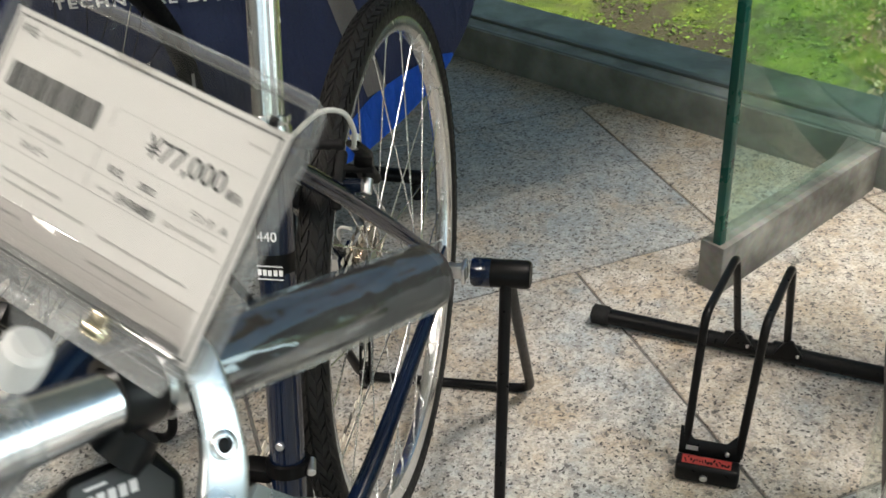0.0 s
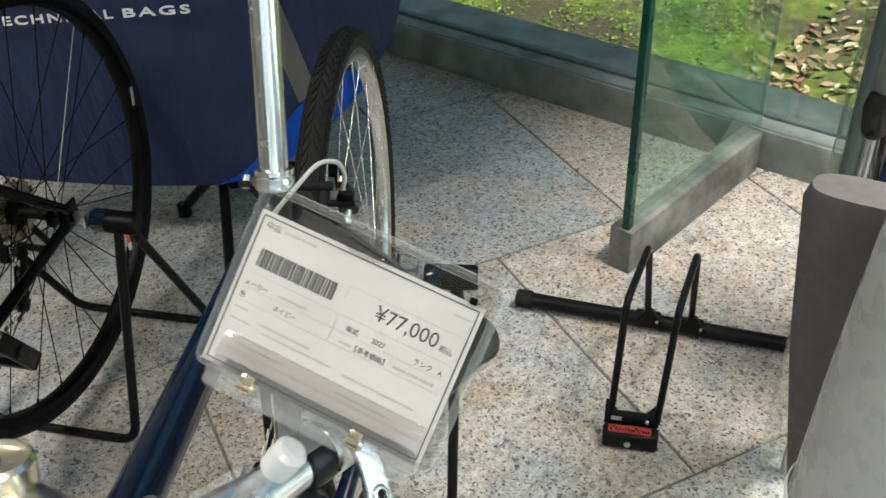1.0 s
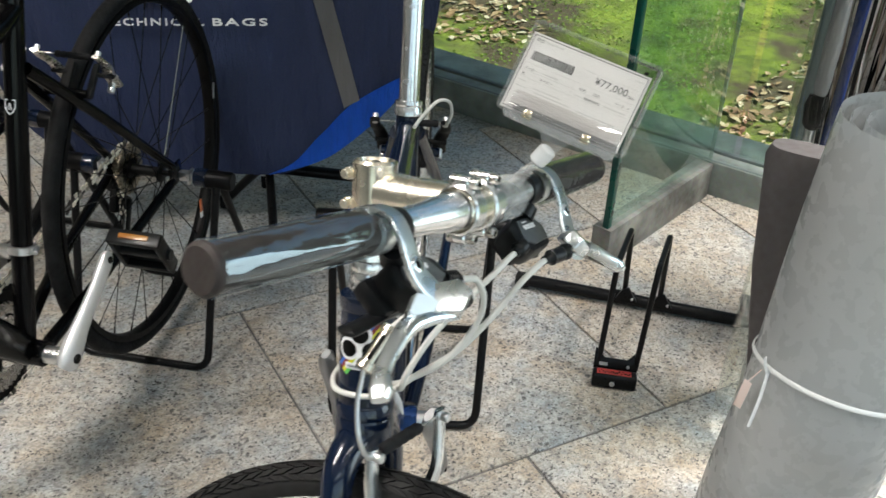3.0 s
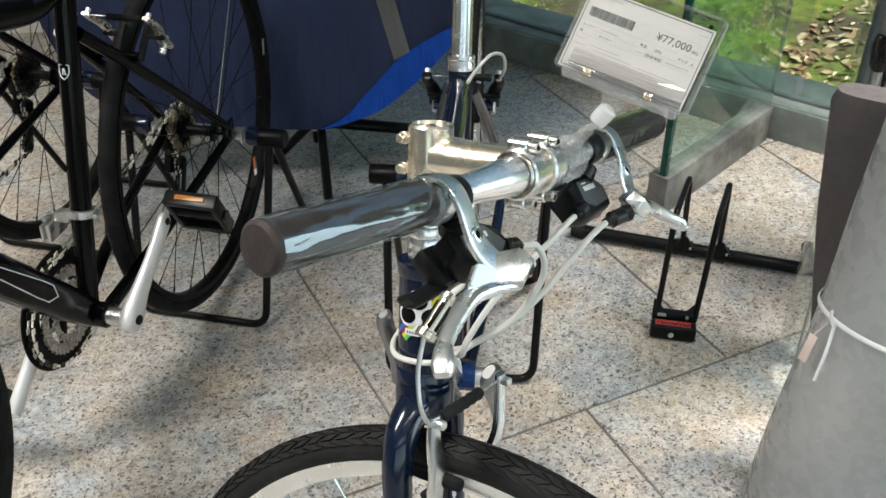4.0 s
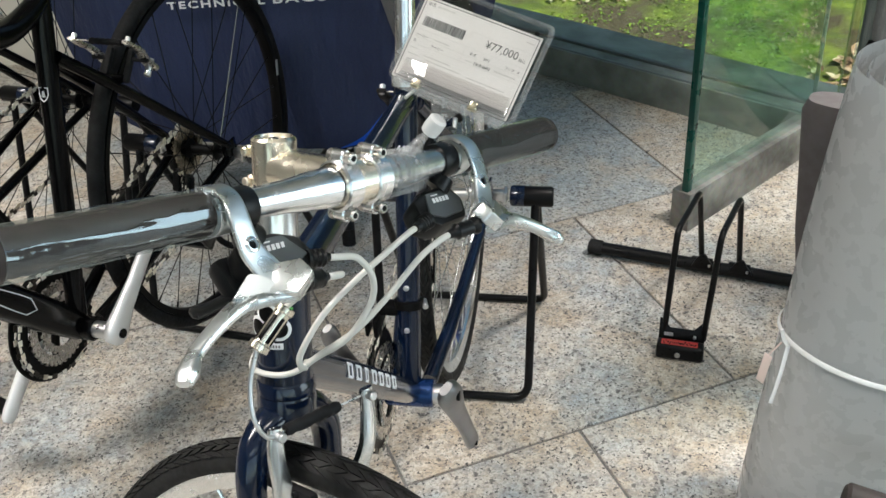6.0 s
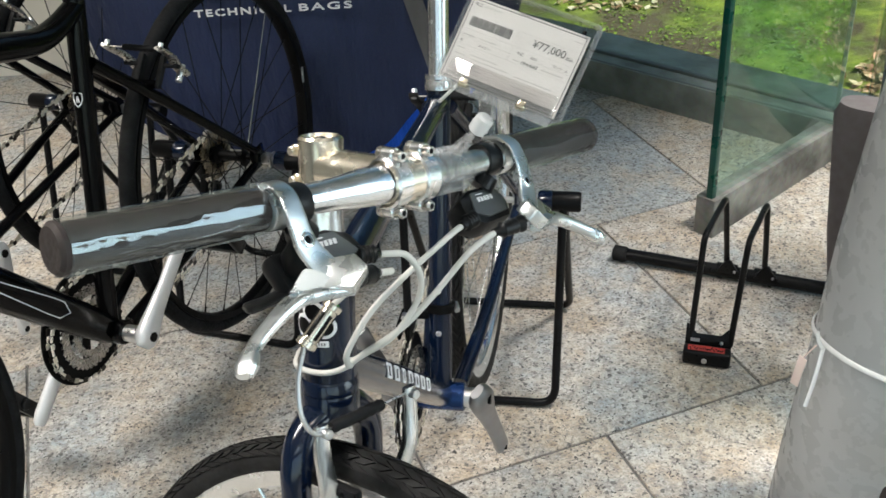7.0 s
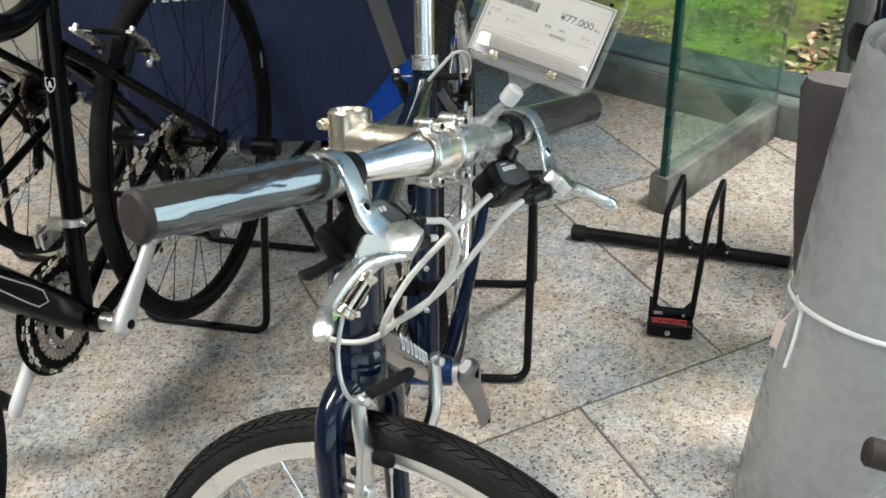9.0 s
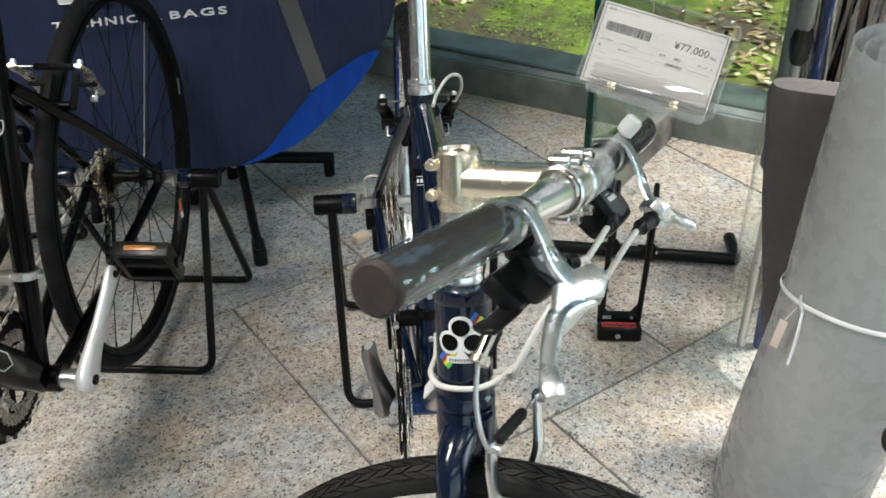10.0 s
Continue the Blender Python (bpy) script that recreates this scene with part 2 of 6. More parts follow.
def chain_material():
    """Dark brown and pale brass links at random; the bright ones paint the pins' glints."""
    mat, nt, sh = material("glint_chain")
    geo = nt.nodes.new("ShaderNodeNewGeometry")
    nt.links.new(ramp(nt, geo.outputs["Random Per Island"], [(0.38, (0.03, 0.024, 0.018)), (0.46, (0.80, 0.73, 0.60)), (1.0, (0.97, 0.93, 0.84))]).outputs["Color"], sh.inputs["Base Color"])
    sh.inputs["Metallic"].default_value, sh.inputs["Roughness"].default_value = 0.3, 0.28
    return mat


CHAIN_STEEL = chain_material()
COG_STEEL = surface("sprocket_steel", (0.30, 0.255, 0.19), 0.28, metal=1.0, vary=0.3, scale=300, grain=0.05)
WHITE_HOUSING = surface("cable_housing", (0.55, 0.545, 0.51), 0.42, vary=0.08, scale=80, grain=0.02)
WHITE_PLASTIC = surface("white_plastic", (0.80, 0.80, 0.79), 0.35, vary=0.05, scale=80, grain=0.02)
SHIFT_BLACK = surface("shifter_plastic", (0.005, 0.0055, 0.006), 0.36, vary=0.2, scale=150, grain=0.03, spec=0.22)
PAPER = surface("paper", (0.74, 0.72, 0.725), 0.7, vary=0.03, scale=150, grain=0.03)
INK = surface("ink", (0.11, 0.11, 0.115), 0.6, vary=0.1, scale=200, grain=0.0)
PALE_INK = surface("pale_ink", (0.52, 0.51, 0.51), 0.6, vary=0.1, scale=200, grain=0.0)
CLEAR = glass("clear_plastic", (0.93, 0.93, 0.92), rough=0.05, base=0.022)
JAW_CLEAR = milky("jaw_plastic", (0.96, 0.965, 0.965), 0.035)
CLIP = milky("clip_plastic", (0.95, 0.955, 0.955), 0.075)
# the wrap's pale blue sheen paints the daylight it reflects
WRAP = film("clear_wrap", (0.90, 0.905, 0.905), wet=0.42, rough=0.05, sheen=(0.80, 0.93, 0.98), crumple=0.0004, ridge=60.0)
SHEET = film("clear_sheet", (0.90, 0.93, 0.91), wet=0.15, crumple=0.004, stretch=(1.2, 1.2, 0.25))
BRASS = surface("brass_rivet", (0.72, 0.65, 0.50), 0.25, metal=1.0, vary=0.1, scale=100, grain=0.0)
BAG_NAVY = cloth("navy_nylon", (0.0160, 0.0255, 0.070), rough=0.55, spec=0.34, crease=0.050)
BAG_BLUE = cloth("bright_blue_nylon", (0.012, 0.135, 0.80), fold=24.0, rough=0.5, spec=0.4)
WEBBING = cloth("grey_webbing", (0.24, 0.235, 0.24), weave=1500)
PRINT_WHITE = surface("white_print", (0.74, 0.74, 0.75), 0.6, vary=0.08, scale=200, grain=0.05)
GREY_VINYL = surface("grey_vinyl", (0.60, 0.61, 0.605), 0.28, vary=0.03, scale=40, grain=0.03, alt=(0.565, 0.58, 0.583), coat=0.25)
DARK_VINYL = surface("charcoal_foam", (0.080, 0.072, 0.073), 0.75, vary=0.1, scale=80, grain=0.15)
RED_PRINT = surface("red_print", (0.23, 0.022, 0.018), 0.5, vary=0.5, scale=80, grain=0.0)
YELLOW_PRINT = surface("yellow_print", (0.62, 0.60, 0.03), 0.5, vary=0.1, scale=80, grain=0.0)
GREEN_PRINT = surface("green_print", (0.10, 0.42, 0.08), 0.5, vary=0.1, scale=80, grain=0.0)
AMBER = surface("amber_reflector", (0.27, 0.105, 0.010), 0.35, vary=0.15, scale=80, grain=0.0, coat=0.15)
PINK_PAPER = surface("pink_paper", (0.74, 0.60, 0.54), 0.7, vary=0.08, scale=80, grain=0.03)
ORANGE = surface("orange_tape", (0.62, 0.16, 0.05), 0.5, vary=0.1, scale=80, grain=0.0)


# ---- mesh helpers ----
def link(name, bm, mat, label="", category="", kind="", group="", smooth=True):
    data = bpy.data.meshes.new(name)
    bmesh.ops.recalc_face_normals(bm, faces=bm.faces)
    bm.to_mesh(data)
    bm.free()
    if smooth:
        data.shade_smooth()
        data.set_sharp_from_angle(angle=radians(38))
    data.materials.append(mat)
    return tagged(new(name, data), label, category, group, kind)


def part(name, bm, mat, parent, label=""):
    ob = link(name, bm, mat, label)
    ob.parent = parent
    return ob


def each(name, meshes, mat, parent, label=""):
    """Several alike parts, each an object of its own."""
    return [part(name, bm, mat, parent, label) for bm in meshes]


def shared(name, data, m, parent, label=""):
    ob = tagged(new(name, data), label)
    ob.parent = parent
    ob.matrix_basis = m
    return ob


def thing(name, label, category, group="", m=None):
    ob = tagged(new(name), label, category, group)
    ob.empty_display_size = 0.05
    if m is not None:
        ob.matrix_world = m
    return ob


def joined(*meshes):
    bm = bmesh.new()
    for other in meshes:
        data = bpy.data.meshes.new("tmp")
        other.to_mesh(data)
        other.free()
        bm.from_mesh(data)
        bpy.data.meshes.remove(data)
    return bm


def moved(bm, m):
    bmesh.ops.transform(bm, matrix=m, verts=bm.verts)
    return bm


def toward(a, b):
    """The pose at a whose z axis points to b."""
    a, b = Vector(a), Vector(b)
    return Matrix.Translation(a) @ (b - a).to_track_quat("Z", "Y").to_matrix().to_4x4()


def smooth_path(points, steps=8, closed=False):
    pts = [Vector(p) for p in points]
    n, out = len(pts), []
    for i in range(n if closed else n - 1):
        if closed:
            p0, p1, p2, p3 = (pts[(i + k) % n] for k in (-1, 0, 1, 2))
        else:
            p0, p1, p2, p3 = pts[max(0, i - 1)], pts[i], pts[i + 1], pts[min(n - 1, i + 2)]
        for s in range(steps):
            t = s / steps
            out.append(0.5 * (2 * p1 + (p2 - p0) * t + (2 * p0 - 5 * p1 + 4 * p2 - p3) * t * t + (3 * p1 - p0 - 3 * p2 + p3) * t ** 3))
    if not closed:
        out.append(pts[-1])
    return out


def rounded_path(points, radius, steps=6, closed=False):
    """A polyline whose inner corners are rounded."""
    pts = [Vector(p) for p in points]
    n, out = len(pts), []
    for i, p in enumerate(pts):
        if not closed and i in (0, n - 1):
            out.append(p)
            continue
        a, b = pts[i - 1] - p, pts[(i + 1) % n] - p
        r = min(radius, a.length * 0.49, b.length * 0.49)
        s, e = p + a.normalized() * r, p + b.normalized() * r
        for k in range(steps + 1):
            t = k / steps
            out.append((1 - t) ** 2 * s + 2 * t * (1 - t) * p + t * t * e)
    return out


def tube(points, radius, seg=12, closed=False, squash=None, power=1.0):
    """A round tube swept along points. radius: one, or one a point. squash: (across, up) factors of the section; power under 1 squares it."""
    def wave(v):
        return math.copysign(abs(v) ** power, v)

    pts = [Vector(p) for p in points]
    n = len(pts)
    radii = radius if isinstance(radius, (list, tuple)) else [radius] * n
    bm, rings, normal = bmesh.new(), [], None
    for i, p in enumerate(pts):
        if closed:
            d = (pts[(i + 1) % n] - pts[i - 1]).normalized()
        else:
            d = (pts[min(i + 1, n - 1)] - pts[max(i - 1, 0)]).normalized()
        if normal is None:
            ref = Vector((0, 0, 1)) if abs(d.z) < 0.9 else Vector((1, 0, 0))
            normal = (ref - d * ref.dot(d)).normalized()
        else:
            normal = (normal - d * normal.dot(d)).normalized()
        side = d.cross(normal)
        sa, sb = squash or (1, 1)
        rings.append([bm.verts.new(p + radii[i] * (wave(math.cos(k * math.tau / seg)) * side * sa + wave(math.sin(k * math.tau / seg)) * normal * sb)) for k in range(seg)])
    for i in range(n if closed else n - 1):
        a, b = rings[i], rings[(i + 1) % n]
        for k in range(seg):
            bm.faces.new((a[k], a[(k + 1) % seg], b[(k + 1) % seg], b[k]))
    if not closed:
        bm.faces.new(rings[0][::-1])
        bm.faces.new(rings[-1])
    return bm


def lathe(profile, seg=32, closed=False):
    """A profile of (radius, height) turned round z. closed: the profile is a ring, as for a tyre."""
    bm = bmesh.new()
    rings = []
    for r, h in profile:
        if r < 1e-6:
            rings.append([bm.verts.new((0, 0, h))])
        else:
            rings.append([bm.verts.new((r * math.cos(k * math.tau / seg), r * math.sin(k * math.tau / seg), h)) for k in range(seg)])
    count = len(rings)
    for i in range(count if closed else count - 1):
        a, b = rings[i], rings[(i + 1) % count]
        for k in range(seg):
            k2 = (k + 1) % seg
            if len(a) == 1 and len(b) == 1:
                continue
            if len(a) == 1:
                bm.faces.new((a[0], b[k2], b[k]))
            elif len(b) == 1:
                bm.faces.new((a[k], a[k2], b[0]))
            else:
                bm.faces.new((a[k], a[k2], b[k2], b[k]))
    return bm


def rod(a, b, r, seg=16, bevel=0.001, r2=None):
    """A round bar from a to b with softened ends."""
    length = (Vector(b) - Vector(a)).length
    r2 = r if r2 is None else r2
    e = min(bevel, r * 0.5, length * 0.3)
    bm = lathe([(0, 0), (r - e, 0), (r, e), (r2, length - e), (r2 - e, length), (0, length)], seg)
    return moved(bm, toward(a, b))


def box(sx, sy, sz, bevel=0.002, m=None, seg=2):
    bm = bmesh.new()
    bmesh.ops.create_cube(bm, size=1)
    bmesh.ops.scale(bm, vec=(sx, sy, sz), verts=bm.verts)
    if bevel:
        bmesh.ops.bevel(bm, geom=bm.edges, offset=bevel, segments=seg, affect="EDGES", profile=0.5)
    return moved(bm, m) if m is not None else bm


def prism(outline, depth, bevel=0.0, m=None):
    """An outline of (x, y) raised by depth along z."""
    bm = bmesh.new()
    low = [bm.verts.new((x, y, 0)) for x, y in outline]
    face = bm.faces.new(low)
    made = bmesh.ops.extrude_face_region(bm, geom=[face])
    bmesh.ops.translate(bm, vec=(0, 0, depth), verts=[v for v in made["geom"] if isinstance(v, bmesh.types.BMVert)])
    if bevel:
        bmesh.ops.bevel(bm, geom=bm.edges, offset=bevel, segments=2, affect="EDGES", profile=0.5)
    return moved(bm, m) if m is not None else bm


def lettering(name, body, size, mat, m, parent=None, depth=0.0004, align="LEFT", bold=0.0, label="", spacing=1.0):
    curve = bpy.data.curves.new(name, "FONT")
    curve.body, curve.size, curve.extrude, curve.align_x, curve.offset = body, size, depth, align, bold
    curve.resolution_u = 3
    curve.space_character = spacing
    ob = new(name, curve)
    data = bpy.data.meshes.new_from_object(ob.evaluated_get(bpy.context.evaluated_depsgraph_get()))
    bpy.data.objects.remove(ob)
    data.materials.clear()
    data.materials.append(mat)
    made = tagged(new(name, data), label)
    made.parent = parent
    made.matrix_basis = m
    return made


# ---- the large structure ----
UX, UY = 0.947, 0.322          # the direction of the tile rows
TILE, JOINT = 0.690, 0.0055


def tile_spot(row, col):
    u = 0.797 + col * TILE + (0.345 if row % 2 else 0.0) + TILE / 2
    v = 0.805 + row * TILE + TILE / 2
    return u * UX - v * UY, u * UY + v * UX


bm = bmesh.new()
bmesh.ops.create_grid(bm, x_segments=1, y_segments=1, size=1)
bmesh.ops.transform(bm, matrix=pose(1.2, 0.4, -0.0045) @ Matrix.Diagonal((4.9, 4.6, 1, 1)), verts=bm.verts)
floor = link("floor", bm, MORTAR, "speckled grey and beige granite tiles with dark joints", "floor", "structure", smooth=False)

bm = bmesh.new()
half = (TILE - JOINT) / 2
bmesh.ops.create_cube(bm, size=1)
bmesh.ops.transform(bm, matrix=pose(0, 0, -0.008) @ Matrix.Diagonal((2 * half, 2 * half, 0.016, 1)), verts=bm.verts)
bmesh.ops.bevel(bm, geom=[e for e in bm.edges if all(v.co.z > -0.001 for v in e.verts)], offset=0.0016, segments=1, affect="EDGES")
TILE_MESHES = []
for stone in (GRANITE, GRANITE_GREY, GRANITE_CREAM):
    TILE_MESHES.append(bpy.data.meshes.new("tile"))
    bm.to_mesh(TILE_MESHES[-1])
    TILE_MESHES[-1].materials.append(stone)
bm.free()
# the slabs come from three batches: mixed, grey and cream
GREY_SLABS = {(1, -1), (1, -2), (2, -1), (2, 0)}
CREAM_SLABS = {(0, 0), (1, 0), (-1, 0), (0, 1), (-2, 1), (-1, 1)}

# window wall: its foot runs along x + y = 2.90
WALL_A, WALL_B = Vector((-1.87, 4.77, 0)), Vector((5.43, -2.53, 0))
ALONG = (WALL_B - WALL_A).normalized()
OUT = Vector((0.7071, 0.7071, 0))


def wall_pose(s, depth, z):
    """s metres along the wall from its far left end, depth outwards from the foot."""
    p = WALL_A + ALONG * s + OUT * depth
    return Matrix.Translation((p.x, p.y, z)) @ pose(0, 0, 0, 0, 0, -45)


LENGTH = (WALL_B - WALL_A).length
ledge = link("window_ledge", box(LENGTH, 0.24, 0.15, 0.006, wall_pose(LENGTH / 2, 0.12, 0.028)), CONCRETE_DARK,
             "low grey-green concrete ledge under the shop window", "ledge", "structure")
link("glazing_channel", joined(box(LENGTH, 0.012, 0.010, 0.002, wall_pose(LENGTH / 2, 0.012, 0.1000)),
                                       box(LENGTH, 0.022, 0.014, 0.003, wall_pose(LENGTH / 2, 0.075, 0.1050))),
             MULLION, "thin dark metal glazing channel along the ledge", "trim", "structure")
CORNER_S = (Vector((0.945, 1.895, 0)) - WALL_A).dot(ALONG)
MULLION_S = CORNER_S + 0.38


def window(name, s0, s1):
    top = thing(name, "tall clear shop window pane looking onto a mossy garden", "window")
    tagged(top, kind="structure")
    pane = part("pane", box(s1 - s0 - 0.01, 0.012, 2.35, 0.001, wall_pose((s0 + s1) / 2, 0.075, 1.285)), PANE, top, "clear greenish glass")
    pane.visible_shadow = False
    return top


window("window_1", 0.3, CORNER_S + 0.02)
window("window_2", CORNER_S + 0.03, MULLION_S)
window("window_3", MULLION_S + 0.07, LENGTH - 0.2)
link("window_mullion", box(0.07, 0.16, 2.36, 0.004, wall_pose(MULLION_S + 0.035, 0.10, 1.28)), MULLION,
     "dark green-grey metal window post", "mullion", "structure")
link("window_head", box(LENGTH, 0.24, 0.24, 0.006, wall_pose(LENGTH / 2, 0.12, 2.56)), MULLION, "dark metal window head", "trim", "structure")

# glass partition standing on a low kerb, square to the window
P0, P1 = Vector((0.519, 1.587, 0)), Vector((0.946, 1.946, 0))
pd = (P1 - P0).normalized()
pturn = math.degrees(math.atan2(pd.y, pd.x))


def part_pose(s, side, z):
    n = Vector((-pd.y, pd.x, 0))
    p = P0 + pd * s + n * side
    return pose(p.x, p.y, z, 0, 0, pturn)


PL = (P1 - P0).length
partition = thing("glass_partition", "frameless green-edged glass partition on a low concrete kerb", "partition")
tagged(partition, kind="structure")
part("kerb", box(PL, 0.054, 0.115, 0.004, part_pose(PL / 2, 0.0, 0.0455)), CONCRETE, partition, "worn grey concrete kerb")
gp = part("pane", box(PL - 0.0, 0.016, 2.34, 0.0008, part_pose(PL / 2 + 0.012, -0.006, 1.272)), PARTITION, partition, "clear glass")
gp.visible_shadow = False
part("pane_edge", box(0.017, 0.0170, 2.34, 0.0012, part_pose(0.0135, -0.006, 1.273)), PANE_EDGE, partition, "dark green polished glass edge")
part("corner_seal", box(0.005, 0.012, 2.34, 0.002, part_pose(PL + 0.016, -0.006, 1.274)), surface("pale_silicone", (0.26, 0.33, 0.29), 0.4, vary=0.1, scale=50, grain=0.0), partition, "pale silicone corner seal")

# walls and ceiling that close the room; unseen ones greyed to cut bounced light
link("wall_west", box(0.12, 8.4, 2.72, 0, pose(-3.06, 0.6, 1.36)), SHOP_WALL, "grey plastered shop wall", "wall", "structure", smooth=False)
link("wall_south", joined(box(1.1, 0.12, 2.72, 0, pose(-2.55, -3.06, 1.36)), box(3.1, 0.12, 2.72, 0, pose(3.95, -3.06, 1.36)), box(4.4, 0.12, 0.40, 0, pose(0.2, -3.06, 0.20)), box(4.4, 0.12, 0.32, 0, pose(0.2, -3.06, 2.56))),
     SHOP_WALL, "grey plastered shop wall with an added window", "wall", "structure", smooth=False)
# unseen glazing, added to go with the cool fill lamp
added_front = tagged(thing("window_4", "added unseen shop front that lets in fill light", "window"), kind="structure")
front_pane = part("pane", box(4.4, 0.010, 2.0, 0, pose(0.2, -3.08, 1.40)), PANE, added_front, "clear greenish glass")
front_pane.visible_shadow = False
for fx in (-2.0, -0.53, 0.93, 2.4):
    part("frame", box(0.05, 0.08, 2.0, 0.003, pose(fx, -3.04, 1.40)), MULLION, added_front, "dark metal frame bar")
link("wall_east", box(0.12, 0.56, 2.72, 0, pose(5.46, -2.78, 1.36)), SHOP_WALL, "grey plastered shop wall", "wall", "structure", smooth=False)
link("wall_north", box(2.95, 0.12, 2.72, 0, pose(-1.53, 3.06, 1.36)), PLASTER, "cream plastered shop wall", "wall", "structure", smooth=False)
bm = prism([(-3.1, -3.1), (5.55, -3.1), (5.55, -2.52), (-1.75, 4.80), (-3.1, 4.80)], 0.12, m=pose(0, 0, 2.68))
link("ceiling", bm, CEILING_PAINT, "plain grey shop ceiling", "ceiling", "structure", smooth=False)


# ---- the garden outside ----
def garden_material():
    mat, nt, sh = material("garden_soil")
    pos = nt.nodes.new("ShaderNodeNewGeometry").outputs["Position"]
    patch = add(nt, "TexNoise", Scale=2.2, Detail=5.0, Roughness=0.6)
    fine = add(nt, "TexNoise", Scale=45.0, Detail=6.0, Roughness=0.7)
    tuft = add(nt, "TexNoise", Scale=8.0, Detail=3.0, Roughness=0.6)
    for n in (patch, fine, tuft):
        nt.links.new(pos, n.inputs["Vector"])
    moss = mix(nt, mix(nt, 0.55, fine.outputs["Fac"], ramp(nt, tuft.outputs["Fac"], [(0.36, (0,)), (0.62, (1,))]).outputs["Color"]), (0.05, 0.085, 0.012), (0.36, 0.43, 0.05))
    soil = mix(nt, fine.outputs["Fac"], (0.04, 0.03, 0.018), (0.18, 0.13, 0.075))
    col = mix(nt, ramp(nt, patch.outputs["Fac"], [(0.43, (0,)), (0.55, (1,))]).outputs["Color"], soil, moss)
    nt.links.new(col, sh.inputs["Base Color"])
    sh.inputs["Roughness"].default_value = 0.95
    bump(nt, sh, fine.outputs["Fac"], 0.9, 0.02)
    return mat


def garden_height(a, b):
    """a along the wall, b outwards."""
    return 0.045 + 0.05 * b + 0.05 * noise.noise(Vector((a * 1.3, b * 1.3, 0.3))) + 0.018 * noise.noise(Vector((a * 6, b * 6, 2.0)))


def garden_point(a, b, lift=0.0):
    p = WALL_A + ALONG * a + OUT * (0.25 + b)
    return Vector((p.x, p.y, garden_height(a, b) + lift))


bm = bmesh.new()
NA, NB = 110, 60
grid = [[bm.verts.new(garden_point(-2 + i * 11.5 / NA, 6.0 * (j / NB) ** 1.3)) for j in range(NB + 1)] for i in range(NA + 1)]
for i in range(NA):
    for j in range(NB):
        bm.faces.new((grid[i][j], grid[i + 1][j], grid[i + 1][j + 1], grid[i][j + 1]))
link("garden_ground", bm, garden_material(), "mossy garden bed with soil showing through", "ground", "structure")

bm = bmesh.new()
bmesh.ops.create_grid(bm, x_segments=1, y_segments=1, size=400)
bmesh.ops.translate(bm, vec=(0, 0, -0.05), verts=bm.verts)
link("ground", bm, surface("far_soil", (0.10, 0.12, 0.06), 0.95, vary=0.4, scale=3, grain=0.1), "open ground outside the building", "ground", "structure")

# unseen wall, added to keep low bright sky out of the grip reflections
link("sky_screen", box(15.0, 0.2, 4.2, 0.01, wall_pose(3.6, 6.4, 2.0)), surface("sky_screen_brown", (0.17, 0.155, 0.135), 0.9, vary=0.3, scale=2.0, grain=0.1, depth=0.004), "unseen wall added to block the low sky", "wall", "structure", smooth=False)


def leaf_material(name, stops):
    mat, nt, sh = material(name)
    geo = nt.nodes.new("ShaderNodeNewGeometry")
    nt.links.new(ramp(nt, geo.outputs["Random Per Island"], stops).outputs["Color"], sh.inputs["Base Color"])
    sh.inputs["Roughness"].default_value = 0.7
    return mat


DRY = leaf_material("dry_leaves", [(0.0, (0.16, 0.09, 0.045)), (0.35, (0.34, 0.21, 0.11)), (0.7, (0.52, 0.38, 0.23)), (1.0, (0.70, 0.60, 0.44))])
BLADE = leaf_material("moss_and_blades", [(0.0, (0.12, 0.18, 0.02)), (0.5, (0.19, 0.28, 0.028)), (1.0, (0.27, 0.38, 0.045))])
HERB = leaf_material("small_green_plants", [(0.0, (0.04, 0.12, 0.02)), (0.6, (0.11, 0.26, 0.05)), (1.0, (0.24, 0.38, 0.12))])


def litter(name, count, size, mat, label, clump, seed, lift, stand):
    """Curled leaf shapes strewn over the garden; clump: how patchy, stand: how far they stand up."""
    rng = random.Random(seed)
    verts, faces = [], []
    while len(faces) < count * 4:
        a, b = rng.uniform(0.0, 7.4), 3.2 * rng.random() ** 1.3
        if noise.noise(Vector((a * 1.1, b * 1.1, seed))) < clump(a, b):
            continue
        at, turn, s = garden_point(a, b, lift), rng.uniform(0, 360), size * rng.uniform(0.55, 1.3)
        m = Matrix.Translation(at) @ pose(0, 0, 0, rng.gauss(0, 14) + stand * rng.uniform(20, 80), rng.gauss(0, 14), turn)
        n0 = len(verts)
        curl = rng.uniform(0.02, 0.20)
        for x, y, z in ((-0.5, 0, 0), (-0.12, 0.28, curl), (-0.12, 0, 0.02), (-0.12, -0.28, curl), (0.22, 0.22, curl), (0.22, 0, 0.04), (0.22, -0.22, curl), (0.6, 0, 0.1)):
            verts.append(m @ Vector((x * s, y * s, z * s)))
        faces += [tuple(n0 + k for k in f) for f in ((0, 2, 1), (0, 3, 2), (1, 2, 5, 4), (2, 3, 6, 5), (4, 5, 7), (5, 6, 7))]
    data = bpy.data.meshes.new(name)
    data.from_pydata(verts, [], faces)
    data.materials.append(mat)
    return tagged(new(name, data), label, "plants", "", "stuff")


